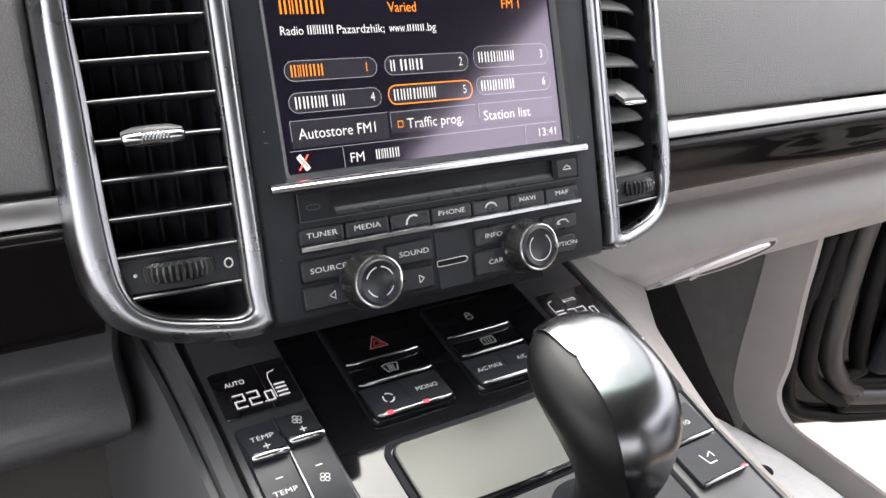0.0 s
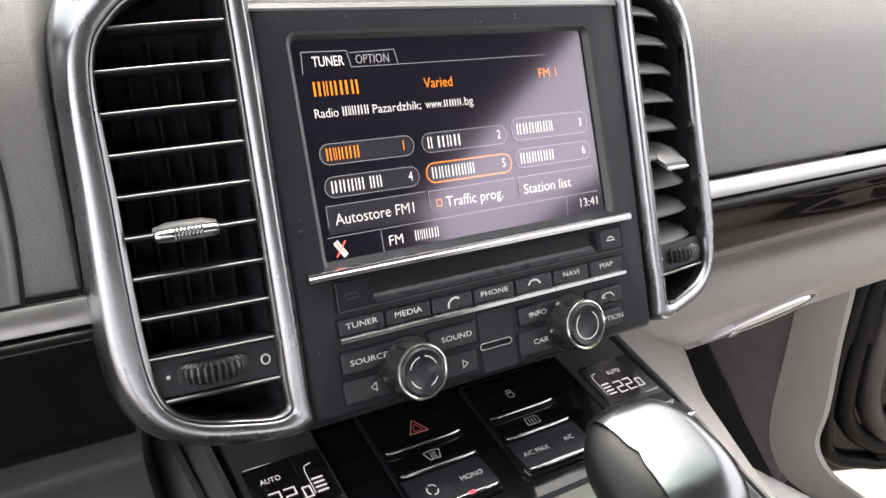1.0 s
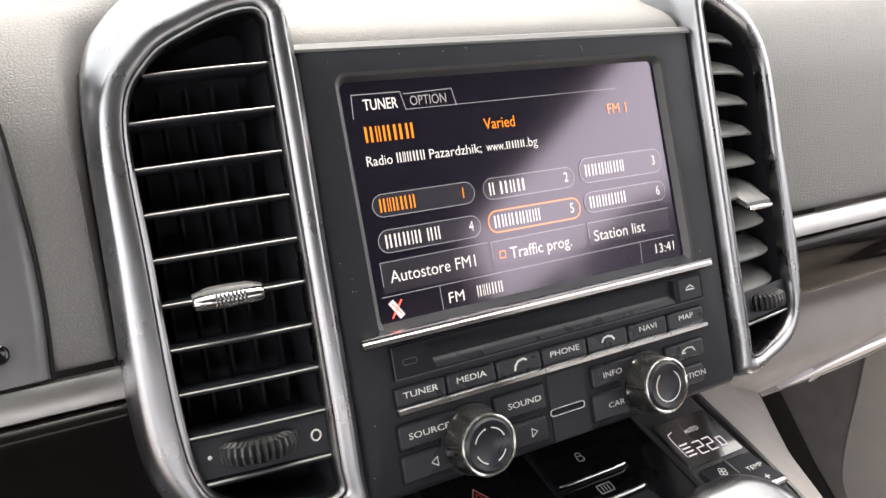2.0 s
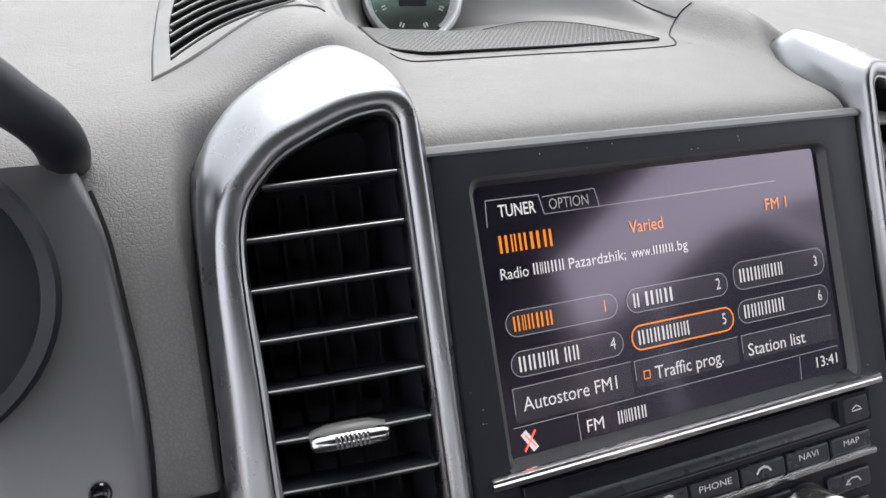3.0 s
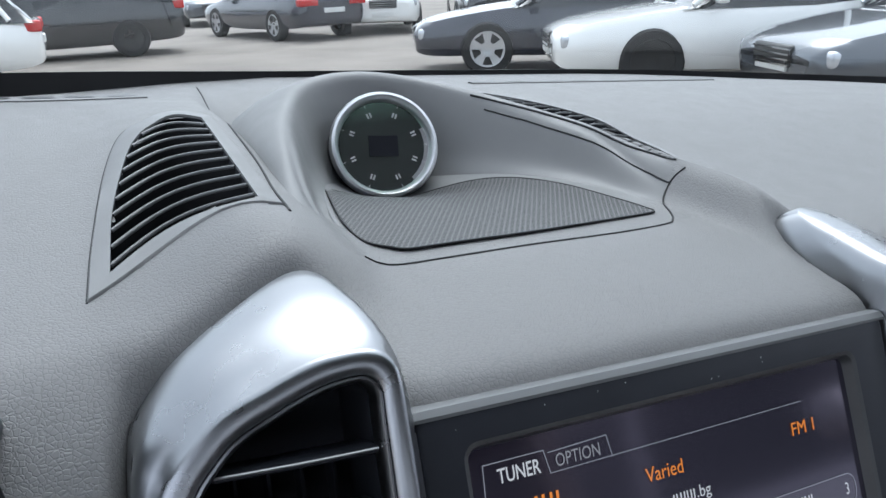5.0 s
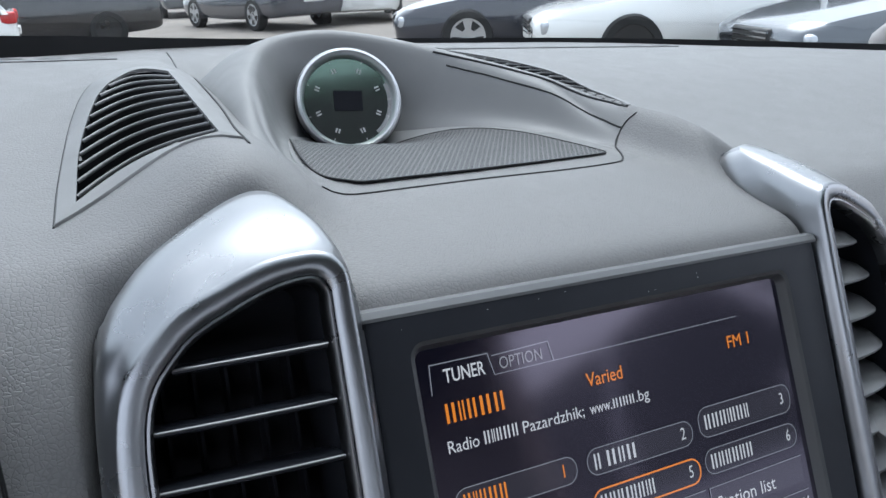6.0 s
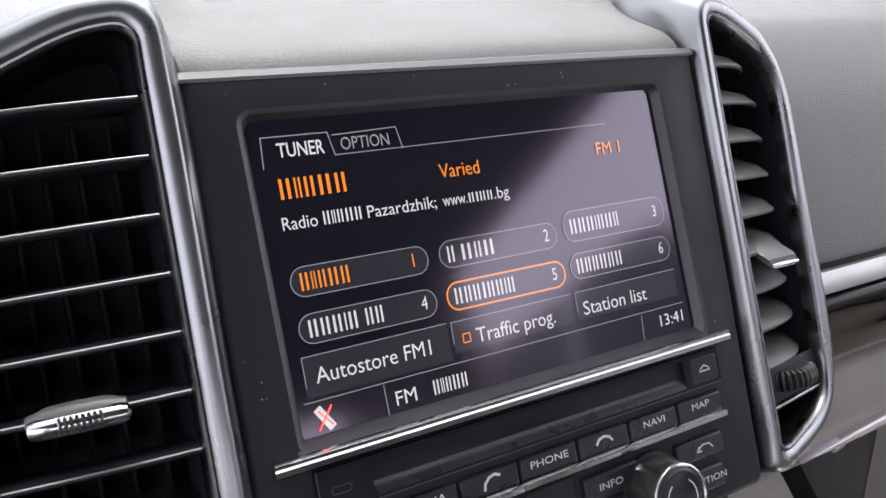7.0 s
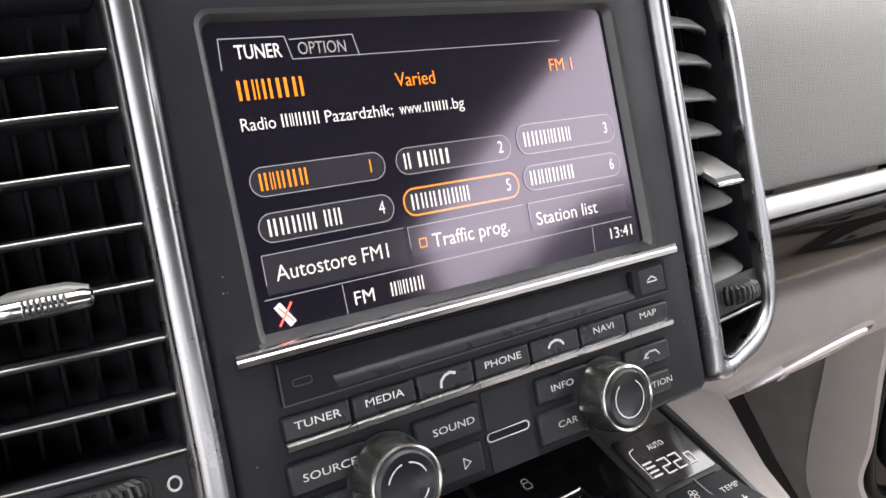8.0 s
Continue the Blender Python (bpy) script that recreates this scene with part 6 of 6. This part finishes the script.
def parked_car(paint, label, x, y, heading, tall=1.45, long=4.9, wide=1.86, wagon=False, rim=None):
    """A saloon or estate at (x, y) on the ground, its nose towards heading (degrees, anticlockwise from +x)."""
    root = thing("parked_car", label, "car", pose(x, y, 0, 0, 0, heading), group="cars in the car park")
    h, w = long / 2, wide / 2
    belt = 0.62 * tall
    # lower body: stations along the length: x, bottom, top, half width
    st = [(-h, 0.45, 0.55 * tall, 0.74 * w), (-h + 0.06, 0.34, 0.60 * tall, 0.86 * w), (-h + 0.35, 0.28, belt + 0.02, 0.96 * w), (-0.45 * h, 0.24, belt + 0.03, w), (0, 0.22, belt, w), (0.40 * h, 0.24, belt - 0.02, w), (0.62 * h, 0.25, belt - 0.07, 0.98 * w), (h - 0.30, 0.26, belt - 0.17, 0.92 * w), (h - 0.06, 0.30, belt - 0.26, 0.78 * w), (h, 0.40, belt - 0.34, 0.64 * w)]
    bm = bmesh.new()
    rows = []
    for q in smooth_curve(st, 3):
        px, lo, hi, hw = q
        half = [(0.90 * hw, lo), (0.985 * hw, lo + 0.12), (hw, lo + 0.5 * (hi - lo)), (0.97 * hw, lo + 0.82 * (hi - lo)), (0.90 * hw, hi - 0.02), (0.5 * hw, hi + 0.01), (0.0, hi + 0.02)]
        rows.append([(px, a, b) for a, b in half] + [(px, -a, b) for a, b in reversed(half[:-1])])
    loft(bm, rows, cap_first=True, cap_last=True)
    part("body", bm, paint, root)
    # cabin: glass house with a painted roof
    rear = -0.86 * h if wagon else -0.62 * h
    cab = [(rear - 0.22, belt - 0.02, 0.80), (rear, belt + 0.20, 0.78), (rear + 0.38, tall - 0.05, 0.70), (-0.15 * h, tall, 0.68), (0.10 * h, tall - 0.03, 0.68), (0.40 * h, belt + 0.06, 0.78), (0.48 * h, belt - 0.05, 0.80)]
    bm, roof = bmesh.new(), bmesh.new()
    rows, top = [], []
    for q in smooth_curve(cab, 3):
        px, hi, f = q
        lo = belt - 0.06
        half = [(0.93 * w, lo), (0.5 * (0.93 + f) * w, (lo + hi) / 2), (f * w, hi - 0.03), (f * w * 0.8, hi), (0, hi + 0.015)]
        rows.append([(px, a, b) for a, b in half] + [(px, -a, b) for a, b in reversed(half[:-1])])
        if hi > tall - 0.12:
            top.append([(px, a, b + 0.012) for a, b in half[2:]] + [(px, -a, b + 0.012) for a, b in reversed(half[2:-1])])
    loft(bm, rows, cap_first=True, cap_last=True)
    part("windows", bm, GLASS_DARK, root, "dark tinted car windows")
    loft(roof, top, close=False)
    part("roof", roof, paint, root)
    for s in (-1, 1):
        bm = bmesh.new()
        for px0, px1 in ((0.44 * h, 0.12 * h), (rear + 0.06, rear + 0.40), (-0.18 * h, -0.18 * h)):
            a = Vector((px0, s * 0.925 * w, belt - 0.02))
            b = Vector((px1, s * 0.70 * w, tall - 0.04))
            tube(bm, [a, a.lerp(b, 0.5) + Vector((0, s * 0.02, 0)), b], 0.035, 8)
        part("pillar", bm, paint, root)
        part("mirror", block(0.32 * h, 0.32 * h + 0.12, min(s * w, s * (w + 0.17)), max(s * w, s * (w + 0.17)), belt, belt + 0.13, 0.03), paint, root)
        part("headlamp", block(h - 0.40, h - 0.07, min(s * 0.46 * w, s * 0.84 * w), max(s * 0.46 * w, s * 0.84 * w), belt - 0.43, belt - 0.285, 0.04), LAMP_CLEAR, root)
        part("tail_lamp", block(-h - 0.01, -h + 0.2, min(s * 0.42 * w, s * 0.90 * w), max(s * 0.42 * w, s * 0.90 * w), 0.50 * tall, 0.60 * tall, 0.03), LAMP_RED, root, "red tail lamp")
        for px in (-0.56 * h, 0.60 * h):
            m = pose(px, s * (w - 0.10), 0.34, -90 * s)
            wheel = part("wheel", turned([(0.20, -0.10), (0.32, -0.10), (0.345, -0.07), (0.345, 0.07), (0.32, 0.105), (0.24, 0.105), (0.22, 0.08)], 28, m=m, solid=False), TYRE, root)
            part("rim", turned([(0.0, 0.06), (0.06, 0.085), (0.10, 0.08), (0.235, 0.095), (0.245, 0.105), (0.245, 0.02)], 28, m=m), rim or ALLOY, wheel)
            bm = bmesh.new()
            for k in range(5):
                a = 2 * math.pi * k / 5 + 0.3
                p = [m @ Vector((r * math.cos(a + o), r * math.sin(a + o), 0.1)) for r, o in ((0.10, -0.25), (0.21, -0.32), (0.21, 0.32), (0.10, 0.25))]
                bm.faces.new([bm.verts.new(v) for v in p])
            part("rim_gap", bm, GRILLE, wheel)
    part("grille", block(h - 0.10, h + 0.02, -0.34 * w, 0.34 * w, belt - 0.46, belt - 0.27, 0.03), GRILLE, root)
    bm = bmesh.new()
    for k in range(4):
        block(h + 0.005, h + 0.03, -0.33 * w, 0.33 * w, belt - 0.445 + k * 0.045, belt - 0.430 + k * 0.045, bm=bm)
    part("grille_bars", bm, CHROME, root)
    part("number_plate", block(h - 0.02, h + 0.02, -0.26, 0.26, 0.40, 0.51, 0.005), PRINT, root, "plain white number plate")
    part("rear_plate", block(-h - 0.02, -h + 0.02, -0.26, 0.26, 0.58, 0.68, 0.005), PRINT, root)
    return root


P_BLACK = material("black_car_paint", (0.012, 0.013, 0.016), 0.18, coat=1.0)
P_NAVY = material("navy_car_paint", (0.018, 0.022, 0.035), 0.2, coat=1.0)
P_WHITE = material("white_car_paint", (0.80, 0.80, 0.78), 0.25, coat=1.0)
P_GREY = material("grey_car_paint", (0.10, 0.11, 0.125), 0.22, 0.4, coat=1.0)
P_SILVER = material("silver_car_paint", (0.42, 0.43, 0.45), 0.25, 0.5, coat=1.0)
parked_car(P_NAVY, "dark navy saloon parked with its side in view", 7.0, 9.2, 152)
parked_car(P_WHITE, "white saloon parked beside the dark one", 7.55, 6.55, 152, 1.48, 5.1, rim=GRILLE)
parked_car(P_GREY, "dark grey saloon with a chrome barred grille", 8.1, 4.1, 160, 1.44)
parked_car(P_BLACK, "black estate parked side on across the lane", 0.4, 17.2, 178, 1.68, 4.7, wagon=True, rim=GRILLE)
parked_car(P_WHITE, "white hatchback at the lane's edge", -2.0, 13.0, 178, 1.5, 4.3, wagon=True)
parked_car(P_NAVY, "dark blue saloon showing red tail lamps", 5.35, 19.1, 104, 1.45, 4.8)
parked_car(P_WHITE, "white off-road car facing the lane", 8.0, 19.3, -110, 1.68, 4.8, wagon=True)
parked_car(P_GREY, "grey estate in the back row", 5.4, 27.0, -100, 1.5, 4.7, wagon=True)
parked_car(P_SILVER, "silver saloon in the back row", 13.4, 17.6, -112, 1.45)
parked_car(P_BLACK, "black off-road car in the back row", 10.3, 17.7, -114, 1.62, 4.8, wagon=True)
parked_car(P_SILVER, "silver estate in the back row", -1.5, 23.5, -95, 1.5, 4.7, wagon=True)
parked_car(P_WHITE, "white saloon in the back row", 17.6, 15.4, -125, 1.45)
# added out of view: blocks light at the open door, feeds chrome and screen reflections
parked_car(P_SILVER, "unseen silver off-road car added for shading and reflections", 2.98, -2.3, 90, 1.78, 4.8, 1.95, wagon=True)
